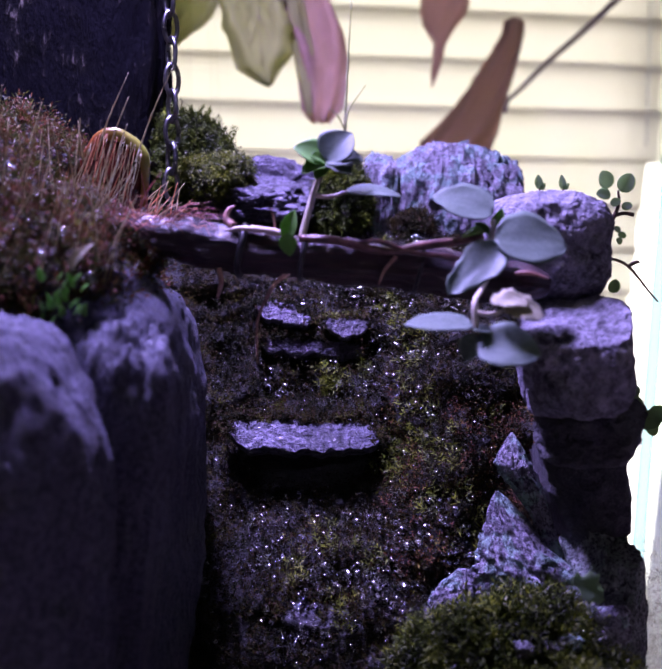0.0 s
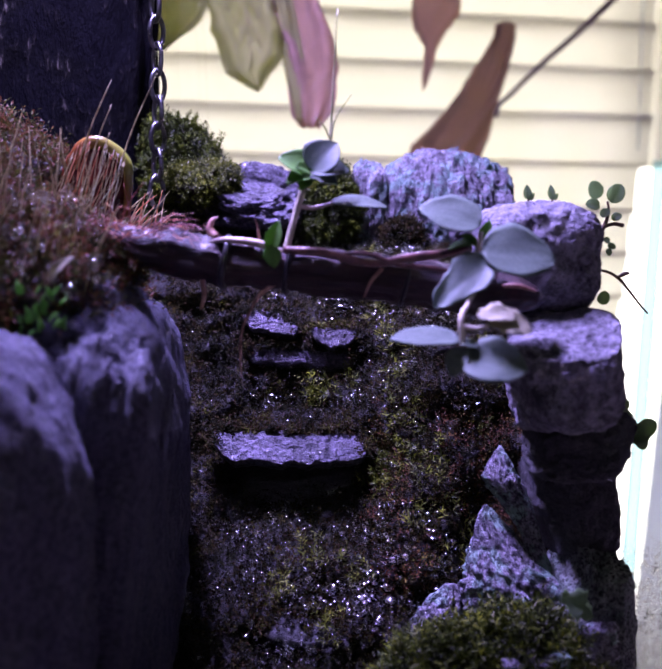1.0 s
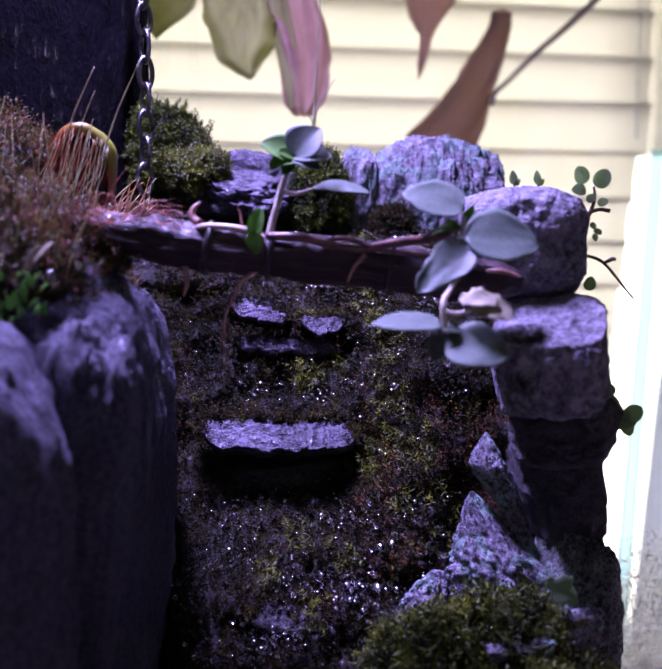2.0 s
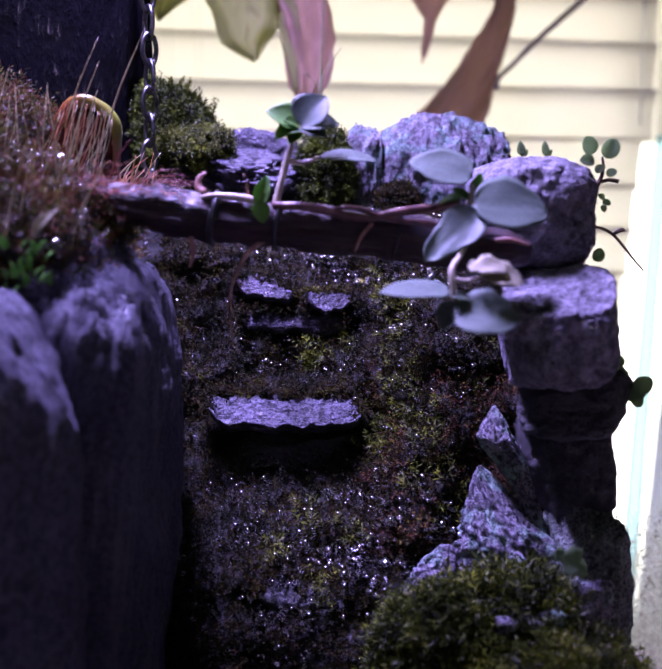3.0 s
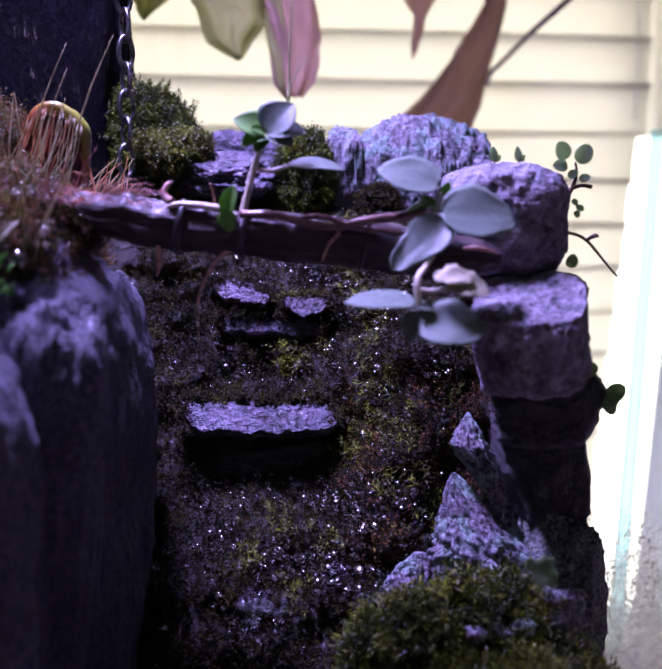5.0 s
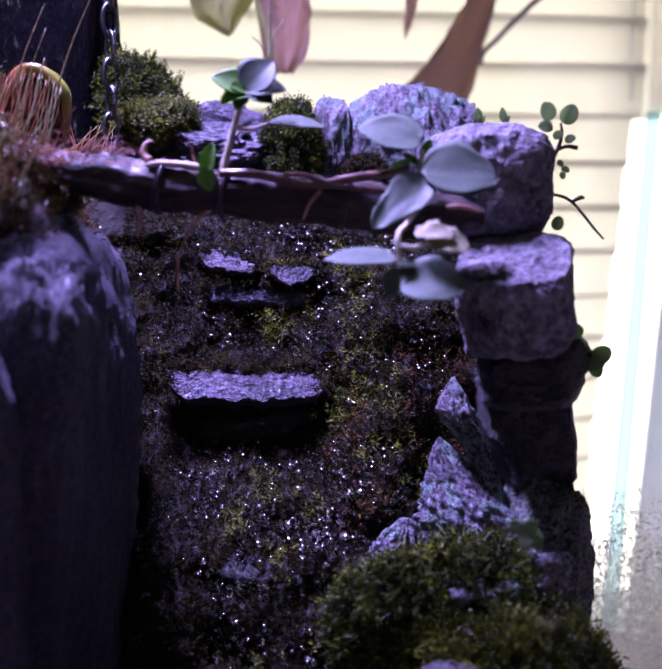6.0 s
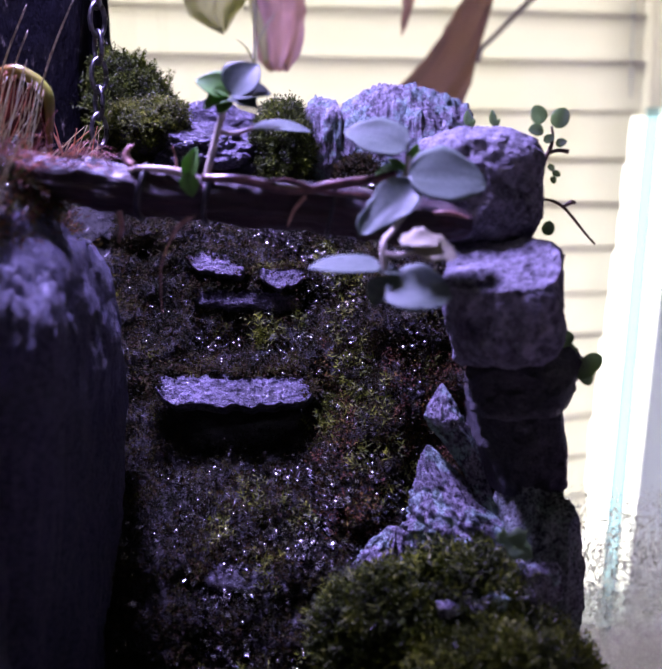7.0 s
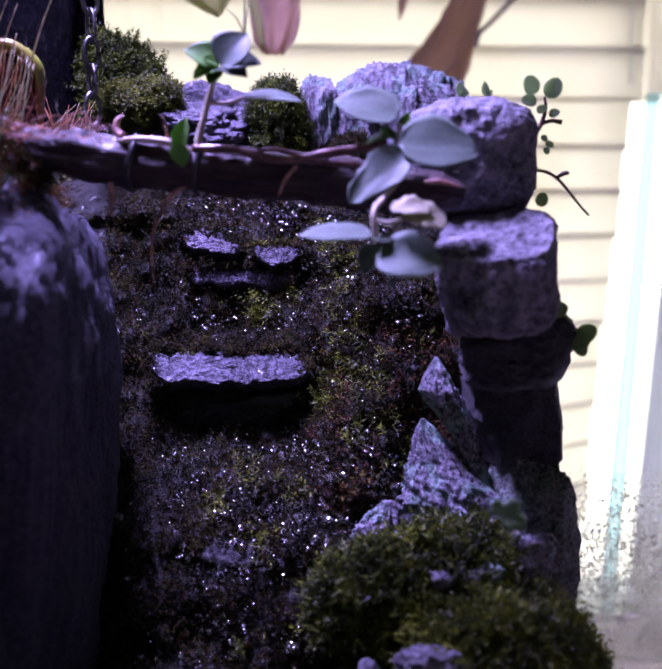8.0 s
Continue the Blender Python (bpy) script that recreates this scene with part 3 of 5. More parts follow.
part("window_sill", slab((W0 + 0.002, 0.90, WZ0 - 0.02), (0.469, 1.0, WZ0), 0.003), M_WHITE, win, "white window sill")

part("casing", leaning(slab((0.3190, 0.912, WZ0 - 0.1), (0.455, 0.9225, 1.149), 0.003), 0.075), M_CASING, win, "grey wall strip, made translucent so daylight brightens it")
tagged(part("backdrop", slab((-2.5, 2.2, -1.5), (2.5, 2.21, 2.8)), M_SKY), "bright hazy daylight outside the window", "sky", kind="structure")

blind = thing("venetian_blind", "cream venetian blind with closed slats, backlit by daylight", "blind", (-0.3, 0.9, 0.5))
rng = np.random.default_rng(5)
PITCH = 0.0405


def slat_mesh(z, x0, x1, yaw, tilt):
    """One curved slat, hung at z, whose right end lies at x1."""
    verts, faces, nx, nz = [], [], 24, 6
    dz = rng.uniform(-0.0008, 0.0008)
    for layer in (0, 1):
        for i in range(nx + 1):
            u = i / nx
            x = x0 + (x1 - x0) * u
            # the lower slats are pushed back at their free end
            back = 0.132 * (x - 0.1) + yaw * max(0.0, x - 0.12)
            sag = 0.0006 * math.sin(x * 11 + z * 40)
            for j in range(nz + 1):
                s = j / nz - 0.5
                y = 0.885 + back + s * 0.047 * math.sin(tilt) + 0.0035 * math.cos(math.pi * s)
                verts.append((x, y + 0.0007 * layer, z + dz + sag - s * 0.047 * math.cos(tilt)))
    n = (nx + 1) * (nz + 1)
    for i in range(nx):
        for j in range(nz):
            a, b = i * (nz + 1) + j, (i + 1) * (nz + 1) + j
            faces.append([a, a + 1, b + 1, b])
            faces.append([n + a, n + b, n + b + 1, n + a + 1])
    rim = list(range(nz + 1)) + [i * (nz + 1) + nz for i in range(1, nx + 1)] + [nx * (nz + 1) + j for j in range(nz - 1, -1, -1)] + [i * (nz + 1) for i in range(nx - 1, 0, -1)]
    for a, b in zip(rim, rim[1:] + rim[:1]):
        faces.append([a, n + a, n + b, b])
    return mesh_of(verts, faces)


for k in range(33):
    z = 0.2275 + PITCH * (k - 9)
    low = max(0.0, min(1.0, (0.25 - z) / 0.35))
    x1 = 0.297 if z > 0.24 else 0.290 - 0.014 * low + rng.uniform(-0.002, 0.002)
    part("slat", slat_mesh(z, -0.98, x1, 0.05 + 0.45 * low if z < 0.24 else 0.0, radians(14)), M_SLAT, blind)
part("cord", tube([(0.283, 0.903, 1.1, 0.0012), (0.283, 0.905, 0.7, 0.0012), (0.284, 0.906, 0.26, 0.0012)], 6), M_LIT_CORD, blind, "white ladder cord")
part("headrail", slab((-0.985, 0.88, 1.10), (0.297, 0.92, 1.145), 0.003), M_WHITE, blind, "cream head rail")

table = thing("table", "brown wooden table under the planted tank", "table", (0, 0.2, -0.85))
part("tabletop", slab((-0.6, -0.10, -0.13), (0.7, 0.615, -0.10), 0.003), M_TABLE, table)
for x in (-0.56, 0.66):
    for y in (-0.06, 0.60):
        part("leg", slab((x - 0.03, y - 0.03, -0.85), (x + 0.03, y + 0.03, -0.131), 0.003), M_TABLE, table)

# ---------------------------------------------------------------- glass sheet leaning against the window
SHEET_FOOT, SHEET_HEAD = Vector((0.188, 0.602, -0.0995)), Vector((0.304, 0.905, 0.251))


def strip_mesh(a, b, thick):
    """A flat bar from the foot to the head of the leaning sheet, between a and b metres to the side of its edge."""
    bm = bmesh.new()
    bmesh.ops.create_cube(bm, size=1)
    for v in bm.verts:
        p = SHEET_FOOT.lerp(SHEET_HEAD, v.co.z + 0.5)
        wide = 0.72 + 0.28 * (v.co.z + 0.5)
        v.co = Vector((p.x + (a if v.co.x < 0 else b) * wide, p.y + v.co.y * thick, p.z))
    me = bpy.data.meshes.new("mesh")
    bm.to_mesh(me)
    bm.free()
    return me


sheet_glass = thing("glass_sheet", "clear glass sheet with aqua cut edge leaning at the window", "glass", SHEET_FOOT)
part("cut_edge", strip_mesh(-0.006, 0.0055, 0.004), M_AQUA, sheet_glass, "pale aqua cut edge").visible_shadow = False
part("pane", strip_mesh(0.0056, 0.120, 0.003), M_GLASS, sheet_glass, "clear glass pane").visible_shadow = False

# ---------------------------------------------------------------- tank back pane with condensation
tank = thing("glass_tank", "clear glass tank back with condensation beads low down", "tank", (0, 0.402, -0.0995))
part("back_pane", slab((-0.21, 0.400, -0.0995), (0.21, 0.404, 0.30), 0.0006), M_GLASS, tank, "clear glass pane").visible_shadow = False
rng = np.random.default_rng(11)
n = 22000
bx = rng.uniform(0.110, 0.156, n)
bz = -0.032 + 0.092 * rng.random(n) ** 1.1
keep = rng.random(n) < np.clip((0.052 - bz) / 0.03, 0, 1)
bx, bz = bx[keep], bz[keep]
br = np.exp(rng.normal(math.log(0.00022), 0.45, len(bx)))
bd = part("condensation", beads(np.stack([bx, np.full(len(bx), 0.3999), bz], 1), br, 1, (1, 0.36, 1.15)), M_WATER, tank, "beads of condensed water")
tagged(bd, kind="stuff")
bd.visible_shadow = False
part("condensation_film", slab((0.086, 0.3990, -0.0985), (0.2095, 0.3994, 0.060)), M_FOG, tank, "cloudy film of condensed water").visible_shadow = False


def bed_mesh():
    verts, faces, nx, ny = [], [], 60, 60
    for i in range(nx + 1):
        for j in range(ny + 1):
            x, y = -0.2 + 0.285 * i / nx, 0.14 + 0.255 * j / ny
            edge = min(i, nx - i, j, ny - j) / 4
            top = 0.030 * min(1, edge) + 0.02 * max(0, (y - 0.24) / 0.15) + 0.004 * noise.noise(Vector((x, y, 0)) * 60)
            verts.append((x, y, max(-0.0985, top if edge > 0 else -0.0985)))
    for i in range(nx):
        for j in range(ny):
            a, b = i * (ny + 1) + j, (i + 1) * (ny + 1) + j
            faces.append([a, b, b + 1, a + 1])
    return mesh_of(verts, faces)


tagged(part("ground", bed_mesh(), M_SOIL), "dark wet soil bed of the planted tank", "soil", kind="structure")

# ---------------------------------------------------------------- stepped wall of the waterfall
ZS = [0.0, 0.03, 0.045, 0.06, 0.07, 0.085, 0.095, 0.104, 0.112, 0.125, 0.133, 0.140, 0.150, 0.160, 0.168, 0.175]
YS = [0.240, 0.245, 0.251, 0.260, 0.270, 0.289, 0.303, 0.309, 0.312, 0.322, 0.327, 0.330, 0.336, 0.345, 0.372, 0.395]


def wall_y(x, z):
    y = float(np.interp(z, ZS, YS))
    k = min(1.0, max(0.0, (x - 0.004) / 0.038))
    k = k * k * (3 - 2 * k)
    y -= 0.036 * k * float(np.interp(z, [0.05, 0.075, 0.10, 0.13, 0.15, 0.165], [0.0, 0.25, 0.75, 0.85, 0.6, 0.1]))
    y += 0.0065 * noise.fractal(Vector((x * 55, z * 75, 2.0)), 1.0, 2.0, 4)
    y -= 0.0045 * max(0.0, noise.noise(Vector((x * 130, z * 150, 9.0))))
    y -= 0.0030 * math.sin(z * 420 + 3 * noise.noise(Vector((x * 40, z * 30, 7)))) * (0.4 + noise.noise(Vector((x * 50, 4.0, z * 50))))
    return y


nx, nz = 150, 170
gx, gz = np.linspace(-0.085, 0.075, nx + 1), np.linspace(0.0, 0.174, nz + 1)
wp = np.array([(x, wall_y(x, z), z) for x in gx for z in gz])
wf = []
for i in range(nx):
    for j in range(nz):
        a, b = i * (nz + 1) + j, (i + 1) * (nz + 1) + j
        wf += [[a, b, b + 1], [a, b + 1, a + 1]]
cascade = thing("cascade_wall", "dark wet rock face covered with glistening moss", "rock wall", (0, 0.3, 0.03))
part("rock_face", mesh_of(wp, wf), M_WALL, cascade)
rng = np.random.default_rng(21)


def green_here(p):
    v = np.array([noise.noise(Vector(q) * 70 + Vector((9, 1, 3))) for q in p.tolist()])
    band = np.exp(-((p[:, 0] - 0.030 - 0.25 * (0.11 - p[:, 2])) / 0.007) ** 2)
    return v + 0.9 * band


def wall_moss(n, test, mat, label, **how):
    P, N = surface_points(wp, wf, n, rng)
    g = green_here(P)
    ok = test(P, g) & (P[:, 0] > -0.05) & (P[:, 2] > 0.025) & (P[:, 2] < 0.168)
    ob = part("moss", shoots(P[ok], N[ok], rng, **how), mat, cascade, label)
    tagged(ob, kind="stuff")


def out_of_shelf(P):
    return ~((np.abs(P[:, 0] + 0.007) < 0.0200) & (P[:, 2] > 0.084) & (P[:, 2] < 0.1085))


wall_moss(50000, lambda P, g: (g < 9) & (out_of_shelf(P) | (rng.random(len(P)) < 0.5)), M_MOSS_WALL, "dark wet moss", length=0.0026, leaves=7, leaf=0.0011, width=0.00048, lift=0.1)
wall_moss(16000, lambda P, g: (P[:, 0] > 0.016) & (P[:, 2] < 0.118) & (P[:, 2] > 0.07) & (g < 0.6), M_MOSS_RED, "reddish moss", length=0.003, leaves=6, leaf=0.0013, width=0.0005)
wall_moss(4200, lambda P, g: (g > 0.5) & out_of_shelf(P), M_MOSS_GREEN, "yellow-green moss tufts", length=0.0050, leaves=11, leaf=0.0024, width=0.00050, lift=0.5)


def glint_density(m, nn):
    """Where beads are put to glint on the rock face: thick down the middle, thinned for shade at the left edge and
    under the long ledge.
    """
    x, z = m[:, 0], m[:, 2]
    w = (x > -0.045) * (x < 0.05) * (z < 0.166) * (z > 0.025) * 1.0
    w *= np.interp(x, [-0.040, -0.026, -0.012, 0.030, 0.045], [0.12, 0.22, 1.0, 1.0, 0.5])
    w *= np.interp(z, [0.03, 0.050, 0.066, 0.086, 0.094, 0.108, 0.116, 0.140, 0.150], [0.7, 0.8, 1.6, 1.4, 0.35, 0.35, 1.1, 0.8, 1.4])
    return w * (0.25 + 1.5 * np.clip([noise.fractal(Vector(q) * 80, 1.0, 2.0, 3) + 0.12 for q in m.tolist()], 0, 1))


for count, size, vary, flat, turned in ((3800, 0.00056, 0.42, 0.22, 0.25), (1800, 0.00030, 0.40, 0.40, 0.30)):
    P, N = surface_points(wp, wf, count, rng, glint_density)
    P = P + N * rng.uniform(0.0020, 0.0044, (len(P), 1)) * np.where(N[:, 1:2] > 0, -1, 1)
    # flattened beads face between lamp and camera: the glint is in their shape
    tagged(part("water_beads", beads(P, np.exp(rng.normal(math.log(size), vary, len(P))), 2, (1, 0.8, flat), unit(np.array([-0.137, -0.64, 0.755]) + turned * rng.normal(size=P.shape))), M_MIST, cascade, "tiny beads of clinging water"), kind="stuff")

r_t = np.random.default_rng(23)
for x, z, n in ((0.0000, 0.1205, 26), (0.0040, 0.0650, 12), (-0.0080, 0.0730, 14), (0.0150, 0.0740, 14), (0.0215, 0.1010, 40), (0.0180, 0.0960, 24)):
    P = np.array([(x + r_t.normal() * 0.0018, 0.0, z + r_t.normal() * 0.0018) for _ in range(n)])
    P[:, 1] = [wall_y(a, c) - 0.001 for a, _, c in P]
    tagged(part("moss_tuft", shoots(P, np.tile((0.0, -0.7, 0.5), (n, 1)), r_t, length=0.0048, leaves=11, leaf=0.0022, width=0.0005, lift=0.4, spread=0.7), M_MOSS_GREEN, cascade, "bright yellow-green moss tuft"), kind="stuff")

# ledges of the waterfall
LEDGES = "stone ledges of the waterfall"


def ledge(label, seed, back, front, thick, mat, run=0.010, bumps=0.0013, ragged=0.0022, fringe=1.6, nx=150, nv=34):
    """A slate ledge: back and front are the upper and lower edge of its sloping face, given at three places along it;
    the face is lumpy, its lip ragged, and below the lip it is undercut in thin layers."""
    verts, faces = [], []
    B, F = [np.array(smooth_path(e, nx // 2)) for e in (back, front)]
    nx = len(B) - 1
    for i in range(nx + 1):
        u = i / nx
        pinch = 1 - 0.75 * abs(2 * u - 1) ** 18
        b, f = B[i], F[i].copy()
        rag = ragged * noise.fractal(Vector((f[0] * 120, seed, 1.0)), 1.0, 2.0, 3)
        f = b + (f - b) * pinch
        lip = np.array([0, -rag * 0.6, rag])
        rim = np.array([0, 0, 0.0011 * noise.fractal(Vector((b[0] * 260, seed + 8, 2.0)), 1.0, 2.0, 4)])
        prof = []
        for j in range(nv + 1):
            v = j / nv
            p = b + (f - b) * v + lip * v ** 4 + rim * (1 - v) ** 4
            q = Vector(p * 300) + Vector((seed, 0, 0))
            h = bumps * (noise.fractal(q, 1.0, 2.0, 5) - 0.9 * max(0.0, noise.fractal(q * 2.7, 1.0, 2.0, 3)))
            prof.append(p + np.array([0, -0.5, 0.85]) * h + np.array([0, 0, 0.0012 * math.sin(math.pi * v)]))
        f = f + lip
        for j in range(1, 10):
            v = j / 9
            d = 0.0011 * noise.fractal(Vector((f[0] * 160, seed + 3, v * 9)), 1.0, 2.0, 4) + 0.0006 * math.sin(v * 22 + seed)
            prof.append(f + np.array([0, run * 0.55 * v ** 1.5 - d, -thick * v * pinch]))
        prof.append(b + np.array([0, 0.004, -thick]))
        verts += prof
    k = len(verts) // (nx + 1)
    for i in range(nx):
        for j in range(k):
            j2 = (j + 1) % k
            faces.append([i * k + j, i * k + j2, (i + 1) * k + j2, (i + 1) * k + j])
    faces.append(list(range(k))[::-1])
    faces.append([nx * k + j for j in range(k)])
    ob = thing("stone_ledge", label, "stone", tuple(np.round(F[nx // 2], 4)), LEDGES)
    part("slab", mesh_of(verts, [f[::-1] for f in faces]), mat, ob)
    r = np.random.default_rng(seed)
    n = int(fringe * (B[-1][0] - B[0][0]) * 1e4)
    if n:
        k = np.clip((r.beta(0.55, 0.55, n) * nx).astype(int), 0, nx)
        P = B[k] + r.normal(size=(n, 3)) * np.array([0.0010, 0.0010, 0.0007])
        ends = (k < 0.05 * nx) | (k > 0.95 * nx)
        P = P + (F[k] - B[k]) * (r.random(n) ** 1.2 * np.where(ends, 0.9, 0.12))[:, None]
        tagged(part("moss_fringe", shoots(P, np.tile((0.0, -0.6, 0.6), (n, 1)), r, length=0.0024, leaves=8, leaf=0.0014, width=0.0005, lift=0.3), M_MOSS_WALL, ob, "dark moss creeping over the rim"), kind="stuff")
    return ob


ledge("pale slate ledge, long and flat, with a wet rough top", 31, [(-0.0325, 0.3000, 0.1112), (-0.0070, 0.3030, 0.1100), (0.0158, 0.3040, 0.1098)], [(-0.0295, 0.2900, 0.1050), (-0.0060, 0.2890, 0.1036), (0.0170, 0.2920, 0.1042)], 0.0035, M_SLATE)
ledge("small slate ledge with a wet glinting top", 32, [(-0.0252, 0.3250, 0.1438), (-0.0145, 0.3250, 0.1446), (-0.0060, 0.3230, 0.1396)], [(-0.0225, 0.3200, 0.1418), (-0.0145, 0.3175, 0.1394), (-0.0050, 0.3170, 0.1376)], 0.0022, M_SLATE_DIM, fringe=0.6)
ledge("small slate ledge with a wet glinting top", 33, [(-0.0022, 0.3210, 0.1396), (0.0060, 0.3210, 0.1400), (0.0134, 0.3210, 0.1402)], [(-0.0008, 0.3150, 0.1378), (0.0061, 0.3135, 0.1352), (0.0128, 0.3150, 0.1372)], 0.0022, M_SLATE_DIM, fringe=0.6)
ledge("low slate ledge half under moss and water", 35, [(-0.0150, 0.2680, 0.0668), (0.0000, 0.2670, 0.0665), (0.0150, 0.2670, 0.0640)], [(-0.0130, 0.2600, 0.0625), (0.0010, 0.2580, 0.0615), (0.0160, 0.2590, 0.0600)], 0.0060, M_DARK, bumps=0.0010)
ledge("dark layered slate below the upper ledges", 34, [(-0.0225, 0.3205, 0.1340), (-0.0050, 0.3195, 0.1335), (0.0130, 0.3185, 0.1330)], [(-0.0220, 0.3185, 0.1300), (-0.0050, 0.3175, 0.1290), (0.0125, 0.3165, 0.1285)], 0.0030, M_SLATE_DIM, bumps=0.0011, fringe=0.8)

# added dark block: gives the recess below the ledge its shade
rock("stone_ledge", "dark block under the long ledge, put in for its shade", (-0.006, 0.3080, 0.0920), (0.040, 0.022, 0.014), 36, M_DARK, "stone", LEDGES, rot=(0, 0, 3), box=5, rough=0.15, chips=10)

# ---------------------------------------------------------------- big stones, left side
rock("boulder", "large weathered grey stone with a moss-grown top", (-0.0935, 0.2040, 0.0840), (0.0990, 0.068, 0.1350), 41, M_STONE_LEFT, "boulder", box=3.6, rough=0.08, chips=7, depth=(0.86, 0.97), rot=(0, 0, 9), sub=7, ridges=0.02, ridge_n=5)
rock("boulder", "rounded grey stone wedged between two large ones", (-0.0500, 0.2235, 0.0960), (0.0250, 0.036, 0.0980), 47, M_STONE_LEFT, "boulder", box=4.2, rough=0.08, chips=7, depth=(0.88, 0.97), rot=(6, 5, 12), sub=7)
rock("boulder", "large grey stone behind the front boulder, shade put into its colour", (-0.0780, 0.2520, 0.0840), (0.0850, 0.085, 0.1490), 46, M_STONE_SHADE, "boulder", box=4.4, rough=0.09, chips=6, depth=(0.90, 0.98), rot=(3, 4, 3), sub=7)
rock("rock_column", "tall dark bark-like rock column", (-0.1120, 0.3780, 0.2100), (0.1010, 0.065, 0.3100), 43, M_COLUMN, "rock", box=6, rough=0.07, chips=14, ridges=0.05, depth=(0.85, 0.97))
rock("boulder", "dark wet rock carrying the back moss", (-0.0400, 0.3800, 0.1400), (0.0600, 0.040, 0.0900), 44, M_DARK, "boulder", box=4, rough=0.12)

# ---------------------------------------------------------------- stones along the back rim
rock("slate", "flat purple-grey slate with a broken front edge", (-0.0225, 0.3620, 0.1805), (0.0330, 0.034, 0.0125), 51, M_SLATE, "stone", rot=(14, 3, -6), box=4, rough=0.25, chips=14)
rock("slate", "upright slate piece behind the flat one", (-0.0190, 0.3790, 0.1870), (0.0300, 0.016, 0.0190), 52, M_SLATE, "stone", rot=(0, 12, 0), box=4, rough=0.2)
rock("rim_stone", "narrow ridged pale stone with lichen", (0.0182, 0.3720, 0.1795), (0.0125, 0.022, 0.0330), 53, M_RIDGED, "stone", box=4, rough=0.12, ridges=0.12, ridge_n=9, chips=8)
rock("rim_stone", "broad ridged grey stone with lichen and holes", (0.0465, 0.3760, 0.1780), (0.0500, 0.030, 0.0450), 54, M_RIDGED, "stone", box=3.4, rough=0.08, ridges=0.13, ridge_n=13, chips=10, sub=7)
rock("boulder", "dark wet rock behind the branch", (-0.0050, 0.3820, 0.1480), (0.0500, 0.026, 0.0560), 56, M_DARK, "boulder", box=5, rough=0.1)
rock("boulder", "dark rock under the rim stones", (0.0250, 0.3800, 0.1300), (0.0900, 0.034, 0.0750), 55, M_DARK, "boulder", box=5, rough=0.1)

# ---------------------------------------------------------------- stacked stones, right side
STACK = "stacked stones of the side wall"
rock("wall_stone", "rounded grey block with a pale top", (0.0570, 0.2640, 0.1625), (0.0300, 0.034, 0.0285), 61, M_STONE, "stone", STACK, box=3.6, rough=0.09, chips=5, depth=(0.90, 0.98), sub=7)
rock("wall_stone", "squarish stone with a bright flat top", (0.0625, 0.2520, 0.1352), (0.0275, 0.042, 0.0290), 62, M_STONE, "stone", STACK, box=4.6, rough=0.09, chips=9, depth=(0.88, 0.97), rot=(0, -4, -10), sub=7, cuts=((0, -0.62, 0.78, 0.84),))
# lower part of the stone above, split off and given darker rock
rock("wall_stone", "darker lower part of the squarish stone, split off", (0.0686, 0.2590, 0.1160), (0.0280, 0.042, 0.0160), 70, M_DARK, "stone", STACK, box=5, rough=0.09, chips=6, rot=(0, -3, -8), sub=7)
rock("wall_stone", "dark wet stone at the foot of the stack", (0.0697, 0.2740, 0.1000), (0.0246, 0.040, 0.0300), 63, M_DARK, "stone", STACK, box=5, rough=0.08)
rock("wall_stone", "rough lichen-spotted base stone", (0.0728, 0.2610, 0.0660), (0.0240, 0.036, 0.0500), 64, M_STONE_BASE, "stone", STACK, box=4.6, rough=0.12, ridges=0.04, ridge_n=6, taper=0.10, sub=7)
solo("pointed_stone", peak([(0.1136, 0.0486, 0.0492), (0.1099, 0.0467, 0.0513), (0.1054, 0.0447, 0.0533), (0.1026, 0.0463, 0.0548), (0.0980, 0.0500, 0.0573), (0.0935, 0.0532, 0.0587), (0.0895, 0.0555, 0.0601), (0.0798, 0.0588, 0.0632)], 0.2620, 65, 0.8, 0.16, 0.42), M_STONE_LICHEN, "small pointed ridged stone leaning on the stack", "stone")
solo("pointed_stone", peak([(0.0976, 0.0452, 0.0460), (0.0950, 0.0441, 0.0485), (0.0921, 0.0436, 0.0508), (0.0875, 0.0432, 0.0549), (0.0841, 0.0424, 0.0577), (0.0807, 0.0418, 0.0637), (0.0766, 0.0413, 0.0680), (0.0714, 0.0410, 0.0715), (0.0516, 0.0408, 0.0743)], 0.2630, 66, 0.75, 0.14, 0.45), M_STONE_LICHEN, "cone-shaped lichen stone rising from the moss", "stone")
solo("ridge_stone", peak([(0.0764, 0.0353, 0.0382), (0.0731, 0.0319, 0.0405), (0.0694, 0.0292, 0.0415), (0.0654, 0.0269, 0.0421), (0.0578, 0.0259, 0.0422)], 0.2620, 67, 0.7, 0.18, 0.40), M_STONE_LICHEN, "low ridged stone running into the moss", "stone")
rock("pebble", "pale violet-lit stone low in the moss", (0.0430, 0.2150, 0.0525), (0.0150, 0.010, 0.0110), 68, M_STONE, "stone", box=4, rough=0.26)
rock("pebble", "small pale stone beside the moss", (0.0300, 0.2200, 0.0500), (0.0050, 0.005, 0.0070), 69, M_STONE, "stone", box=3, rough=0.15, sub=4)


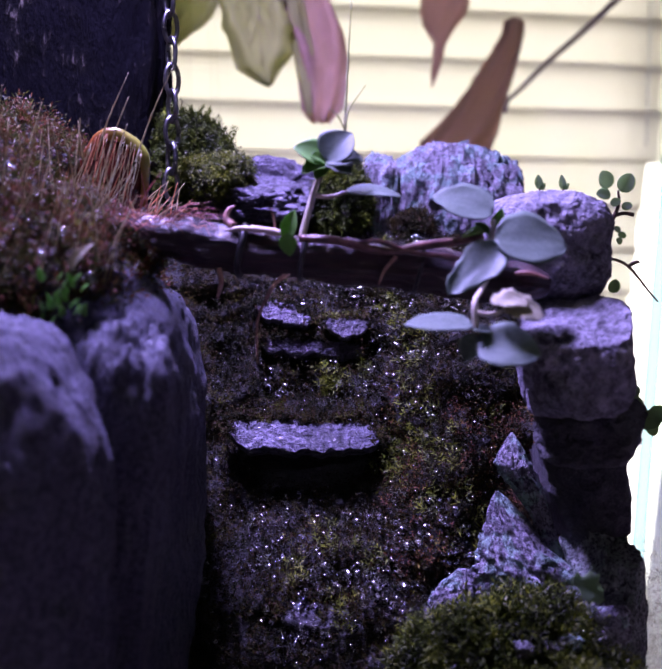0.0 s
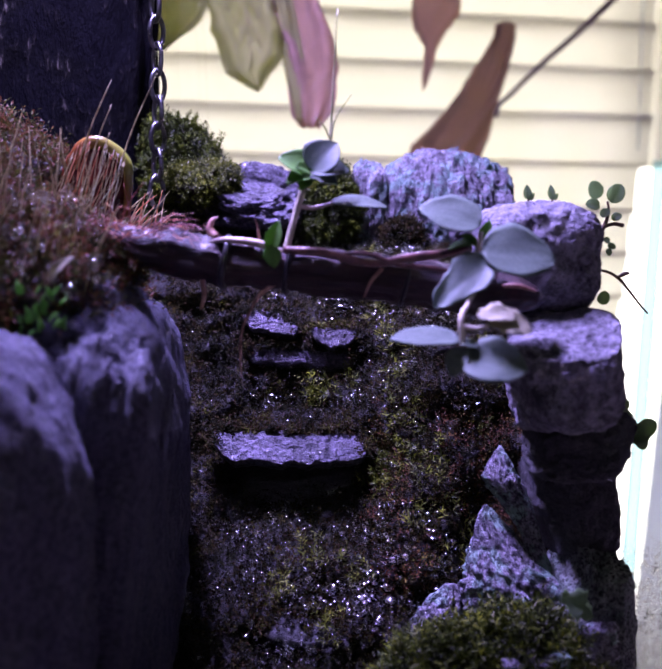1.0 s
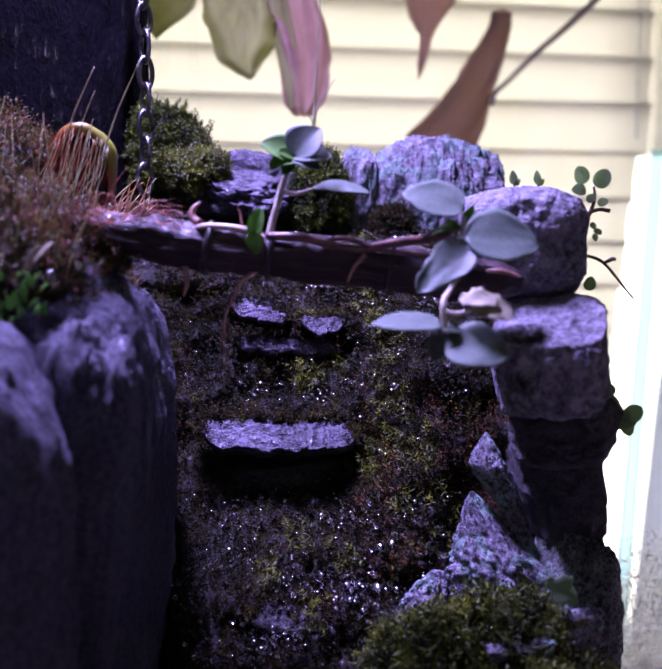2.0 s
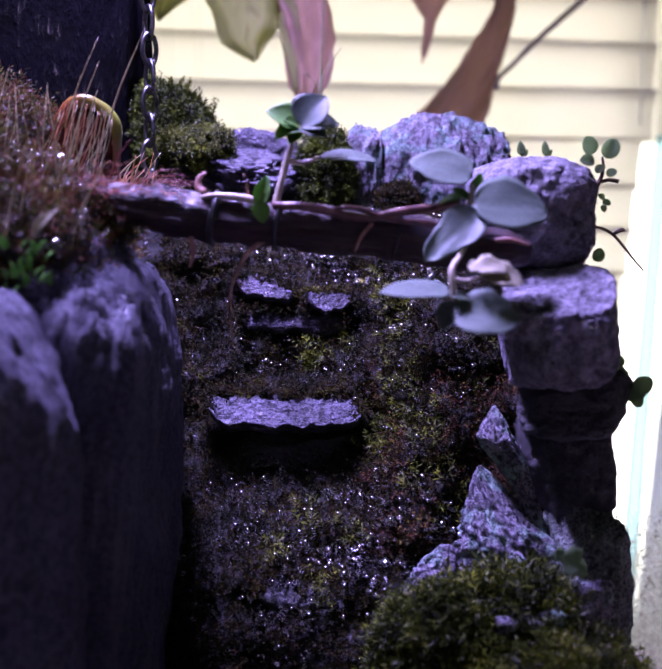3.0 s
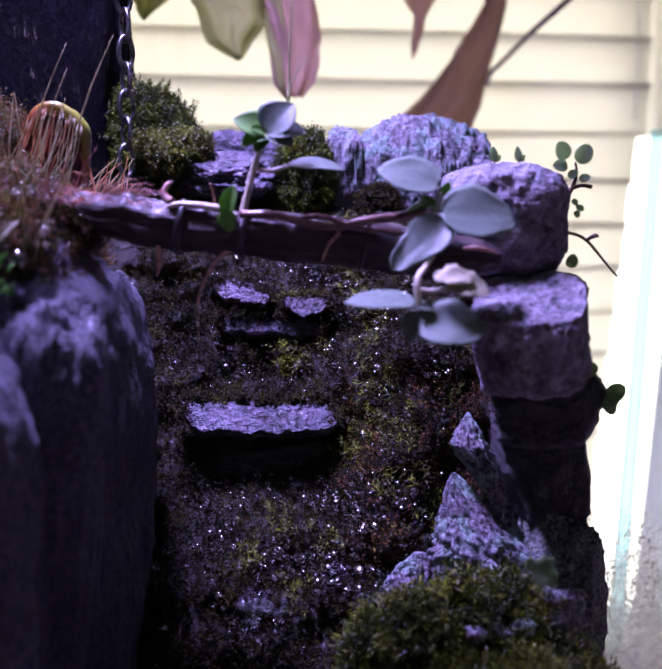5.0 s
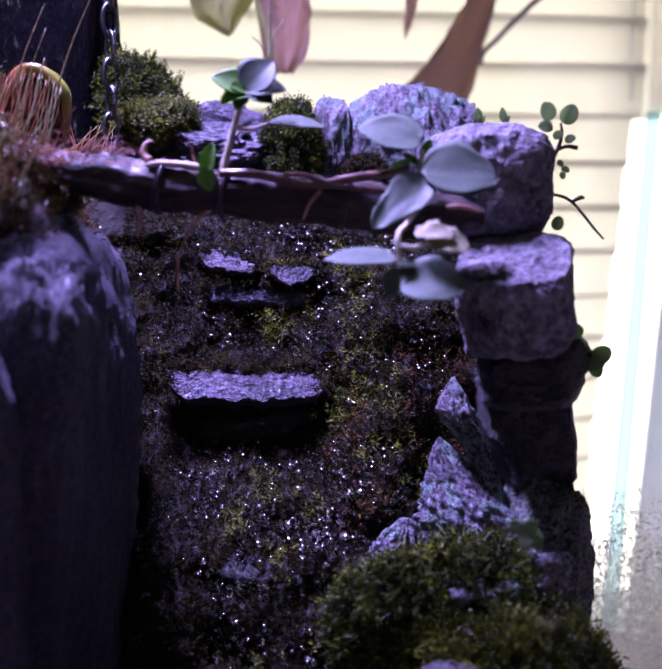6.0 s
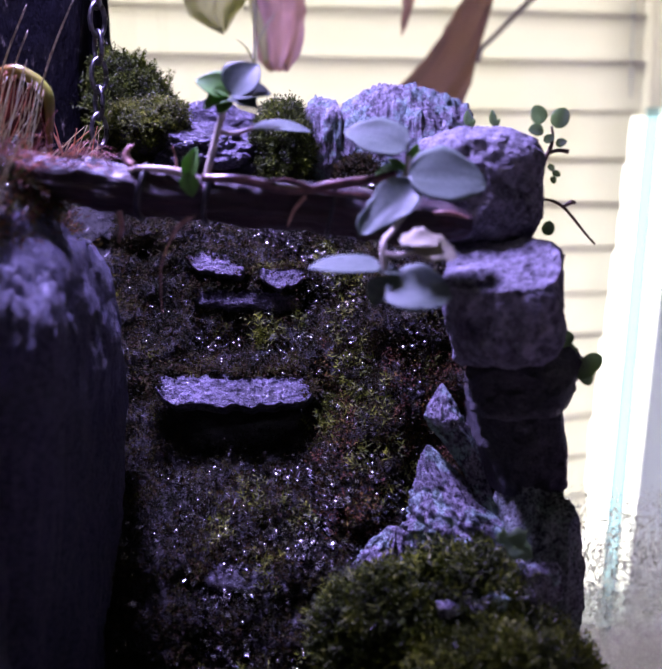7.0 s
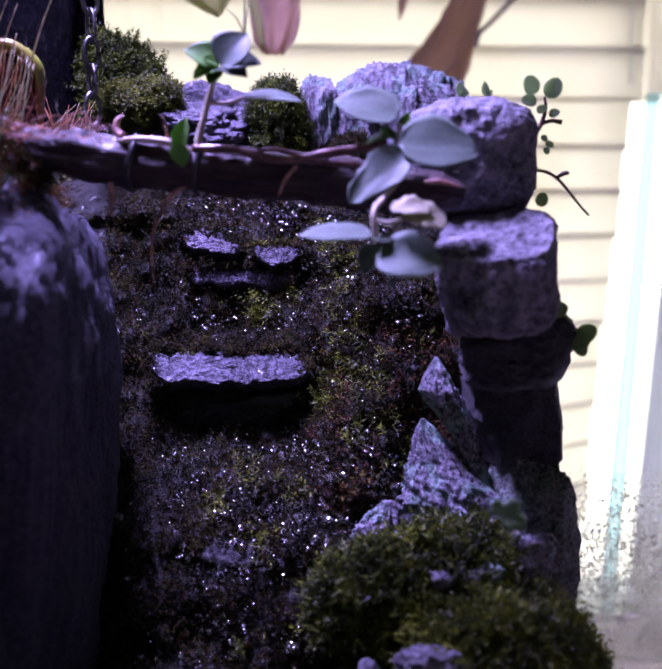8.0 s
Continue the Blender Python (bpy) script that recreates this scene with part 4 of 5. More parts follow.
for c, d, k in (((0.0468, 0.2285, 0.0680), (0.006, 0.005, 0.004), 1), ((0.0525, 0.2290, 0.0684), (0.005, 0.004, 0.003), 2), ((0.0575, 0.2300, 0.0692), (0.006, 0.005, 0.004), 3), ((0.0700, 0.2400, 0.0690), (0.010, 0.008, 0.012), 4), ((0.0655, 0.2380, 0.0650), (0.008, 0.008, 0.010), 5)):
    rock("pebble", "small rough stone half sunk in moss", c, d, 160 + k, M_STONE_LICHEN, "stone", "small stones in the moss", box=3, rough=0.2, sub=5)


# ---------------------------------------------------------------- moss cushions
def cushion(name, label, c, dims, seed, mat, base_mat, n, keep=None, **how):
    """A moss cushion: a lumpy soil core set with shoots."""
    p, f = rock_points(c, dims, seed, box=2.2, rough=0.30, chips=0, sub=5)
    t = thing(name, label, "moss", (c[0], c[1], c[2] - dims[2] / 2))
    part("core", mesh_of(p, f), base_mat, t, "dark soil core")
    r = np.random.default_rng(seed)
    P, N = surface_points(p, f, n, r, keep or (lambda m, nn: (nn[:, 2] > -0.35) * (nn[:, 1] < 0.6)))
    tagged(part("growth", shoots(P, N, r, **how), mat, t), kind="stuff")
    return t, p, f


left_moss, lp, lf = cushion("moss_cushion", "wet moss cushion with spore stalks and water drops", (-0.0920, 0.2440, 0.1500), (0.0940, 0.062, 0.0470), 71, M_MOSS_MIX, M_SOIL, 6000, length=0.0060, leaves=10, leaf=0.0026, width=0.00045, lift=0.6, spread=0.7)
cushion("moss_cushion", "wet reddish moss hump with water drops", (-0.1000, 0.2560, 0.1620), (0.0600, 0.050, 0.0520), 78, M_MOSS_MIX, M_SOIL, 3000, length=0.0060, leaves=10, leaf=0.0026, width=0.00045, lift=0.6, spread=0.7)
tagged(part("growth", shoots(*surface_points(lp, lf, 1000, np.random.default_rng(79), lambda m, nn: (nn[:, 2] > -0.1) * (nn[:, 1] < 0.5)), np.random.default_rng(80), length=0.007, leaves=10, leaf=0.0028, width=0.0004, lift=0.7, spread=0.8), M_MOSS_RED, left_moss, "reddish moss shoots"), kind="stuff")
cushion("moss_cushion", "tall wet moss hump beside the pitcher plant", (-0.0920, 0.2720, 0.1670), (0.0440, 0.040, 0.0560), 88, M_MOSS_MIX, M_SOIL, 2600, length=0.0060, leaves=10, leaf=0.0026, width=0.00045, lift=0.6, spread=0.7)
cushion("moss_cushion", "deep green moss clump on the back rim", (-0.0525, 0.3720, 0.1870), (0.0290, 0.034, 0.0420), 72, M_MOSS_DEEP, M_SOIL, 5000, length=0.004, leaves=9, leaf=0.0020, width=0.0006, lift=0.8)
rng = np.random.default_rng(83)
fern = thing("moss_tuft", "feathery dark moss fronds on the back rim", "moss", (-0.036, 0.372, 0.2))
for k in range(26):
    x0, h, ln = rng.uniform(-0.054, -0.037), rng.uniform(0.004, 0.008), rng.uniform(-0.002, 0.004)
    y0, z0 = 0.370 + rng.uniform(-0.006, 0.006), 0.206 - 0.8 * max(0, x0 + 0.047)
    q = np.array([(x0 + ln * u, y0, z0 + h * u) for u in np.linspace(0, 1, 9)])
    part("frond", shoots(q, np.tile((ln / h, 0, 1.0), (9, 1)), rng, length=0.0016, leaves=9, leaf=0.0016, width=0.0005, spread=0.15, lift=0.3), M_MOSS_DEEP, fern)
cushion("moss_cushion", "low yellow-green moss beside the slate", (-0.0400, 0.3560, 0.1850), (0.0230, 0.022, 0.0150), 73, M_MOSS_GREEN, M_SOIL, 2600, length=0.003, leaves=8, leaf=0.0016, width=0.0005, lift=0.6)
cushion("moss_cushion", "mossy lump between the rim stones", (0.0045, 0.3600, 0.1795), (0.0150, 0.020, 0.0270), 74, M_MOSS_DEEP, M_SOIL, 2200, length=0.003, leaves=8, leaf=0.0018, width=0.0005)
cushion("moss_cushion", "moss tuft at the foot of the rim stones", (0.0300, 0.3600, 0.1690), (0.0120, 0.014, 0.0110), 75, M_MOSS_WALL, M_SOIL, 1000, length=0.003, leaves=8, leaf=0.0017, width=0.0005)
cushion("moss_cushion", "thick green moss mound at the foot of the wall", (0.0605, 0.2270, 0.0415), (0.0410, 0.030, 0.0390), 76, M_MOSS_GREEN, M_SOIL, 6000, length=0.0055, leaves=11, leaf=0.0026, width=0.0006, lift=0.7)
cushion("moss_cushion", "dark moss slope before the pointed stones", (0.0455, 0.2420, 0.0530), (0.0460, 0.028, 0.0400), 77, M_MOSS_DEEP, M_SOIL, 6000, length=0.0040, leaves=9, leaf=0.0018, width=0.0006, lift=0.5)

cushion("moss_cushion", "feathery yellow-green moss fringe by the low ledge", (0.0270, 0.2460, 0.0520), (0.0130, 0.014, 0.0120), 82, M_MOSS_GREEN, M_SOIL, 300, length=0.005, leaves=11, leaf=0.0024, width=0.0005, lift=0.5)

slope_rng = np.random.default_rng(84)
sp, sf = rock_points((0.0455, 0.2420, 0.0530), (0.0460, 0.028, 0.0400), 77, box=2.2, rough=0.30, chips=0, sub=5)
tuft = thing("moss_tuft", "bright green moss tips scattered over the dark slope", "moss", (0.045, 0.244, 0.05))
tagged(part("growth", shoots(*surface_points(sp, sf, 380, slope_rng, lambda m, nn: (nn[:, 2] > -0.2) * (nn[:, 1] < 0.5)), slope_rng, length=0.006, leaves=11, leaf=0.0034, width=0.0007, lift=0.6), M_MOSS_GREEN, tuft), kind="stuff")
P, N = surface_points(sp, sf, 500, slope_rng, lambda m, nn: (nn[:, 2] > -0.2) * (nn[:, 1] < 0.3))
tagged(part("water", beads(P + N * 0.003, np.exp(slope_rng.normal(math.log(0.0004), 0.35, len(P))), 2), M_MIST, tuft, "clinging drops of water"), kind="stuff")
solo("leaf_scrap", leaf_mesh((0.0585, 0.2325, 0.0840), (0.0672, 0.2330, 0.0785), 0.0072, (0.1, -0.8, 0.6), 0.2, 0.1, 0.5, wave=0.6, ragged=0.4), M_LEAF_SMALL, "pale green scrap of leaf on the base stone", "leaf")

# spore stalks and drops on the left cushion
rng = np.random.default_rng(81)
P, N = surface_points(lp, lf, 400, rng, lambda m, nn: (nn[:, 2] > 0.1) * (m[:, 0] > -0.10) * (nn[:, 1] < 0.5))
for q in P[:70]:
    h = rng.uniform(0.012, 0.024)
    lean = np.array([rng.uniform(-0.1, 0.45), rng.uniform(-0.3, 0.2)]) * h
    part("spore_stalk", tube([(*q, 0.00016), (q[0] + lean[0] * 0.35, q[1] + lean[1] * 0.3, q[2] + h * 0.5, 0.00014), (q[0] + lean[0], q[1] + lean[1], q[2] + h, 0.00010), (q[0] + lean[0] * 1.05, q[1] + lean[1], q[2] + h + 0.0015, 0.00004)], 5, 4), M_STALK, left_moss)
P, N = surface_points(lp, lf, 420, rng, lambda m, nn: (nn[:, 2] > -0.2) * (m[:, 0] > -0.10) * (nn[:, 1] < 0.4))
P = P + N * rng.uniform(0.004, 0.0075, (len(P), 1))
tagged(part("water", beads(P, np.exp(rng.normal(math.log(0.00066), 0.42, len(P))), 2), M_MIST, left_moss, "round drops of water"), kind="stuff")

part("withered_leaf", leaf_mesh((-0.0535, 0.2075, 0.1565), (-0.0500, 0.2055, 0.1625), 0.0026, (-0.5, -0.8, 0.3), 0.5, 0.3, 0.5), M_LEAF_PALE, left_moss, "pale withered leaf")
for k in range(26):
    x, z, y = rng.uniform(-0.0600, -0.0505), rng.uniform(0.1455, 0.1545), rng.uniform(0.2065, 0.2110)
    dx, ln = rng.uniform(-0.0014, 0.0020), rng.uniform(0.0018, 0.0032)
    part("leaflet", leaf_mesh((x, y, z), (x + dx, y - 0.0012, z + ln), 0.45 * ln, (rng.uniform(-0.4, 0.4), -0.6, 0.7), 0.3, 0.15, nu=8, nv=6), M_LEAF_YOUNG, left_moss, "bright green leaflet")

# curled sundew stalk in the moss
dew = thing("sundew", "curled sundew stalk, red to yellow-green, hung with fine hairs", "plant", (-0.0590, 0.2620, 0.170))
part("stalk", tube([(-0.0655, 0.2620, 0.1670, 0.0014), (-0.0648, 0.2620, 0.1760, 0.0016), (-0.0636, 0.2620, 0.1830, 0.0017), (-0.0603, 0.2620, 0.1890, 0.0018), (-0.0572, 0.2620, 0.1910, 0.0018), (-0.0528, 0.2620, 0.1900, 0.0017), (-0.0486, 0.2620, 0.1858, 0.0016), (-0.0480, 0.2622, 0.1800, 0.0012), (-0.0488, 0.2625, 0.1700, 0.0009)], 14, 8, lumps=0.10), M_PITCHER, dew)
dome_p, dome_f = rock_points((-0.0570, 0.2655, 0.1775), (0.0165, 0.012, 0.0260), 87, box=2.3, rough=0.05, chips=0, sub=5)
part("pitcher", mesh_of(dome_p, dome_f), M_PITCHER_RED, dew, "glossy dark red pitcher body")
for k in range(36):
    u = rng.uniform(0.1, 1.0)
    xt = -0.0630 + 0.0150 * u
    zt = 0.1850 + 0.0040 * math.sin(math.pi * u)
    ln = rng.uniform(0.002, 0.009)
    y = rng.uniform(0.2545, 0.2600)
    zb = rng.uniform(0.166, 0.173)
    part("hair", tube([(xt, y, zt + rng.uniform(0, 0.002), 0.00005), (xt - ln * 0.35, y - 0.0005, zt - 0.0065, 0.00011), (xt - ln, y - 0.001, zb, 0.00015)], 5, 4), (M_STALK, M_GRASS, M_STALK, M_FIBRE)[k % 4], dew)
for x, dx, h in ((-0.0600, 0.009, 0.022), (-0.0570, 0.006, 0.016), (-0.0495, 0.010, 0.024), (-0.0630, -0.001, 0.010), (-0.0545, 0.003, 0.009)):
    part("hair", tube([(x, 0.2575, 0.184, 0.00022), (x + dx * 0.45, 0.257, 0.184 + h * 0.5, 0.00018), (x + dx, 0.257, 0.184 + h, 0.00006)], 5, 4), M_STALK, dew)

for k in range(60):
    x, y, z = rng.uniform(-0.074, -0.044), rng.uniform(0.232, 0.252), rng.uniform(0.160, 0.168)
    a, L = rng.uniform(0.6, 1.9), rng.uniform(0.006, 0.016)
    part("red_strand", tube([(x, y, z, 0.00022), (x + L * 0.5 * math.cos(a), y - 0.001, z + L * 0.55 * math.sin(a), 0.00018), (x + L * 1.1 * math.cos(a), y - 0.002, z + L * 0.9 * math.sin(a), 0.00006)], 5, 3), (M_FIBRE, M_RED, M_STALK)[k % 3], left_moss)
for x, dx, h in ((-0.0890, 0.004, 0.045), (-0.0850, 0.001, 0.050), (-0.0810, 0.006, 0.038), (-0.0770, -0.002, 0.042), (-0.0740, 0.003, 0.030), (-0.0930, 0.002, 0.040)):
    part("spore_stalk", tube([(x, 0.2250, 0.160, 0.00022), (x + dx * 0.4, 0.2245, 0.160 + h * 0.5, 0.00018), (x + dx, 0.2240, 0.160 + h, 0.00007)], 5, 4), M_STALK, left_moss)

# ---------------------------------------------------------------- branch with vine, bands and roots
branch = thing("branch", "wet reddish branch lying across the waterfall, bound with black bands", "branch", (0.0, 0.236, 0.155))
log_path = [(-0.0520, 0.2400, 0.1650, 0.0020), (-0.0450, 0.2385, 0.1652, 0.0036), (-0.0360, 0.2365, 0.1638, 0.0048), (-0.0209, 0.2360, 0.1612, 0.0051), (-0.0067, 0.2360, 0.1598, 0.0048),
            (0.0080, 0.2360, 0.1585, 0.0050), (0.0226, 0.2360, 0.1571, 0.0053), (0.0373, 0.2362, 0.1550, 0.0050), (0.0450, 0.2372, 0.1542, 0.0043), (0.0520, 0.2385, 0.1536, 0.0026)]
part("wood", tube(log_path, 40, 14, lumps=0.15, seed=3, strands=0.08), M_WOOD, branch)
part("rubber_band", ring((-0.0205, 0.2360, 0.1612), (1, 0, -0.12), 0.0056, 0.0008, 48, 12, (1, 1.02), 0.0003), M_RUBBER, branch, "black rubber band")
part("rubber_band", ring((-0.0062, 0.2360, 0.1597), (1, 0, -0.05), 0.0053, 0.0006, 48, 12, (1, 1.02), 0.0004), M_RUBBER, branch, "black rubber band")
part("rubber_band", ring((0.0207, 0.2360, 0.1574), (1, 0.1, -0.10), 0.0057, 0.0005, 48, 12, (1, 1.04), 0.0004), M_RUBBER, branch, "black rubber band")
part("vine_stem", tube([(-0.0240, 0.2335, 0.1655, 0.0004), (-0.0200, 0.2322, 0.1662, 0.0007), (-0.0120, 0.2316, 0.1653, 0.0009), (-0.0075, 0.2318, 0.1632, 0.0008)], 8), M_PETIOLE, branch, "pale vine stem")
part("vine_stem", tube([(-0.0068, 0.2320, 0.1640, 0.0009), (0.0015, 0.2312, 0.1636, 0.0010), (0.0090, 0.2308, 0.1618, 0.0010), (0.0150, 0.2308, 0.1612, 0.0009), (0.0215, 0.2312, 0.1625, 0.0011), (0.0290, 0.2312, 0.1635, 0.0010), (0.0350, 0.2305, 0.1650, 0.0008)], 8, 8, lumps=0.2), M_VINE_DARK, branch, "dark twisted vine stem")
part("vine_stem", tube([(0.0040, 0.2312, 0.1625, 0.0005), (0.0110, 0.2303, 0.1635, 0.0006), (0.0190, 0.2306, 0.1610, 0.0006), (0.0270, 0.2303, 0.1602, 0.0006), (0.0340, 0.2303, 0.1590, 0.0005)], 7, 8), M_VINE_DARK, branch, "dark twisted vine stem")
part("root", tube([(-0.0228, 0.2345, 0.1668, 0.0012), (-0.0240, 0.2350, 0.1685, 0.0009), (-0.0236, 0.2352, 0.1705, 0.0006), (-0.0222, 0.2352, 0.1715, 0.0002)], 8), M_ROOT, branch, "curled pinkish root tip")
part("root", tube([(-0.0125, 0.2330, 0.1655, 0.0004), (-0.0128, 0.2330, 0.1685, 0.0003), (-0.0135, 0.2330, 0.1710, 0.00015)], 6), M_ROOT, branch)
part("root", tube([(-0.0258, 0.2350, 0.1570, 0.0006), (-0.0253, 0.2350, 0.1535, 0.0006), (-0.0262, 0.2350, 0.1500, 0.0003)], 7), M_ROOT, branch)
part("root", tube([(-0.0090, 0.2335, 0.1562, 0.0006), (-0.0125, 0.2330, 0.1535, 0.0005), (-0.0148, 0.2330, 0.1495, 0.00035), (-0.0165, 0.2332, 0.1450, 0.0003), (-0.0168, 0.2335, 0.1395, 0.00025), (-0.0166, 0.2340, 0.1345, 0.00012)], 7), M_ROOT, branch)
part("root", tube([(0.0420, 0.2330, 0.1562, 0.0004), (0.0465, 0.2318, 0.1564, 0.0006), (0.0510, 0.2320, 0.1552, 0.0003)], 7), M_ROOT, branch)
part("root", tube([(0.0155, 0.2308, 0.1600, 0.0005), (0.0130, 0.2305, 0.1570, 0.0004), (0.0115, 0.2308, 0.1535, 0.0002)], 7), M_ROOT, branch)
rng = np.random.default_rng(91)
for k in range(90):
    x, z = rng.uniform(-0.056, -0.030), rng.uniform(0.1660, 0.1695)
    L = rng.uniform(0.005, 0.012)
    a = rng.uniform(-0.3, 0.8)
    y = rng.uniform(0.231, 0.238)
    sw = rng.uniform(-0.0007, 0.0007)
    part("fibre", tube([(x, y, z, 0.00010), (x + L * 0.35 * math.cos(a), y - 0.001, z + L * 0.5 * math.sin(a) + sw, 0.00010), (x + L * 0.7 * math.cos(a), y - 0.001, z + L * 0.6 * math.sin(a) - sw, 0.00008), (x + L * math.cos(a), y - rng.uniform(0, 0.003), z + L * math.sin(a) - 0.002, 0.00003)], 4, 3), (M_ROOT, M_RED, M_FIBRE, M_VINE_DARK)[k % 4], branch)

# ---------------------------------------------------------------- chain
chain = thing("chain", "dark steel link chain hanging beside the rock column", "chain", (-0.0535, 0.337, 0.176))
for k in range(12):
    z = 0.1835 + 0.0086 * k
    ax = (math.cos(radians(38)), math.sin(radians(38)), 0) if k % 2 else (math.cos(radians(-48)), math.sin(radians(-48)), 0)
    part("link", ring((-0.0530 + 0.0010 * math.sin(k * 0.35) - 0.00012 * k, 0.337, z), ax, 0.0036, 0.00078, 32, 10, (0.72, 1.42)), M_STEEL, chain)


orange_tuft = thing("moss_tuft", "orange fibrous moss tuft at the foot of the chain", "moss", (-0.054, 0.300, 0.170))
for k in range(26):
    x, y, z = rng.uniform(-0.062, -0.046), rng.uniform(0.294, 0.306), rng.uniform(0.166, 0.172)
    a, L = rng.uniform(0.5, 2.2), rng.uniform(0.006, 0.014)
    part("fibre", tube([(x, y, z, 0.00022), (x + L * 0.5 * math.cos(a), y - 0.001, z + L * 0.55 * math.sin(a), 0.00020), (x + L * math.cos(a) * 1.1, y - 0.002, z + L * math.sin(a), 0.00006)], 5, 3), (M_FIBRE, M_STALK)[k % 2], orange_tuft)

# ---------------------------------------------------------------- creeping plants
def plant(name, label, at):
    return thing(name, label, "plant", at)


vine = plant("creeping_vine", "creeping vine with dusty grey-green oval leaves", (0.036, 0.231, 0.160))
part("stem", tube([(0.0360, 0.2312, 0.1610, 0.0008), (0.0372, 0.2295, 0.1650, 0.0007), (0.0376, 0.2290, 0.1685, 0.0005)], 8), M_VINE, vine)
part("leaf", leaf_mesh((0.0376, 0.2295, 0.1700), (0.0240, 0.2325, 0.1752), 0.0118, (0.10, -0.72, 0.68), 0.15, 0.10, 0.60, end=0.6, wave=0.15, seed=4), M_LEAF, vine)
part("leaf", leaf_mesh((0.0370, 0.2250, 0.1640), (0.0545, 0.2270, 0.1640), 0.0152, (0.05, -0.78, 0.62), 0.12, 0.10, 0.52, end=0.62, wave=0.12, seed=6), M_LEAF, vine)
part("leaf", leaf_mesh((0.0400, 0.2255, 0.1625), (0.0262, 0.2215, 0.1528), 0.0100, (-0.30, -0.82, 0.48), 0.2, 0.12, 0.64, end=0.6, wave=0.4, seed=9), M_LEAF, vine)
part("leaf", leaf_mesh((0.0372, 0.2300, 0.1650), (0.0335, 0.2285, 0.1680), 0.0030, (0, -0.6, 0.8), 0.3, 0.1), M_LEAF_YOUNG, vine)
part("leaf", leaf_mesh((0.0378, 0.2300, 0.1660), (0.0395, 0.2290, 0.1710), 0.0030, (0, -0.8, 0.4), 0.3, 0.1), M_LEAF_YOUNG, vine)
part("leaf", leaf_mesh((0.0372, 0.2300, 0.1660), (0.0300, 0.2300, 0.1655), 0.0032, (0, -0.5, 0.8), 0.3, 0.2), M_LEAF_YOUNG, vine)
vine2 = plant("creeping_vine", "hanging vine shoot with pale and grey-green leaves", (0.032, 0.2145, 0.150))
part("stem", tube([(0.0370, 0.2300, 0.1560, 0.0006), (0.0335, 0.2200, 0.1525, 0.0006), (0.0315, 0.2150, 0.1500, 0.0007), (0.0318, 0.2140, 0.1440, 0.0006)], 8), M_VINE, vine2)
part("stem", tube([(0.0318, 0.2142, 0.1482, 0.0005), (0.0345, 0.2140, 0.1478, 0.0005), (0.0372, 0.2140, 0.1484, 0.0004)], 7), M_VINE, vine2)
part("leaf", leaf_mesh((0.0312, 0.2140, 0.1452), (0.0163, 0.2150, 0.1464), 0.0095, (0.0, -0.34, 0.93), 0.12, 0.08, 0.55, end=0.65, wave=0.15, seed=3), M_LEAF, vine2)
part("leaf", leaf_mesh((0.0346, 0.2140, 0.1508), (0.0428, 0.2130, 0.1510), 0.0058, (0.0, -0.62, 0.78), 0.2, 0.1, 0.5, wave=0.4, end=0.6), M_LEAF_PALE, vine2)
part("leaf", leaf_mesh((0.0372, 0.2138, 0.1499), (0.0462, 0.2125, 0.1482), 0.0070, (0.1, -0.72, 0.68), 0.15, 0.1, 0.55, wave=0.3, end=0.6), M_LEAF_PALE, vine2)
part("leaf", leaf_mesh((0.0314, 0.2130, 0.1418), (0.0446, 0.2085, 0.1404), 0.0125, (0.10, -0.76, 0.64), 0.12, 0.1, 0.55, end=0.6, wave=0.15, seed=7), M_LEAF, vine2)
part("leaf", leaf_mesh((0.0318, 0.2140, 0.1436), (0.0292, 0.2120, 0.1378), 0.0056, (-0.3, -0.7, 0.6), 0.2, 0.1, 0.6), M_LEAF, vine2)
part("leaf", leaf_mesh((0.0312, 0.2140, 0.1448), (0.0350, 0.2125, 0.1444), 0.0032, (0.0, -0.4, 0.9), 0.2, 0.1, 0.6), M_LEAF, vine2)
vine3 = plant("vine_shoot", "upright vine shoot with a rosette of young leaves", (-0.0062, 0.236, 0.165))
part("stem", tube([(-0.0064, 0.2340, 0.1640, 0.0009), (-0.0052, 0.2345, 0.1690, 0.0008), (-0.0040, 0.2350, 0.1735, 0.0008), (-0.0028, 0.2350, 0.1775, 0.0007), (-0.0012, 0.2350, 0.1815, 0.0006)], 9), M_VINE, vine3, "pale stem")
part("stem", tube([(-0.0038, 0.2350, 0.1742, 0.0006), (0.0000, 0.2348, 0.1738, 0.0005), (0.0042, 0.2345, 0.1750, 0.0004)], 7), M_PETIOLE, vine3)
part("leaf", leaf_mesh((0.0035, 0.2345, 0.1750), (0.0168, 0.2340, 0.1752), 0.0068, (0.0, -0.42, 0.9), 0.15, 0.1, 0.52), M_LEAF, vine3)
part("leaf", leaf_mesh((-0.0012, 0.2350, 0.1818), (-0.0078, 0.2335, 0.1858), 0.0088, (-0.2, -0.6, 0.75), 0.3, 0.15), M_LEAF_YOUNG, vine3)
part("leaf", leaf_mesh((-0.0010, 0.2350, 0.1820), (0.0078, 0.2340, 0.1832), 0.0080, (0.1, -0.6, 0.75), 0.25, 0.15), M_LEAF, vine3)
part("leaf", leaf_mesh((-0.0010, 0.2350, 0.1822), (0.0048, 0.2355, 0.1892), 0.0096, (-0.3, -0.92, 0.25), 0.25, 0.15), M_LEAF, vine3)
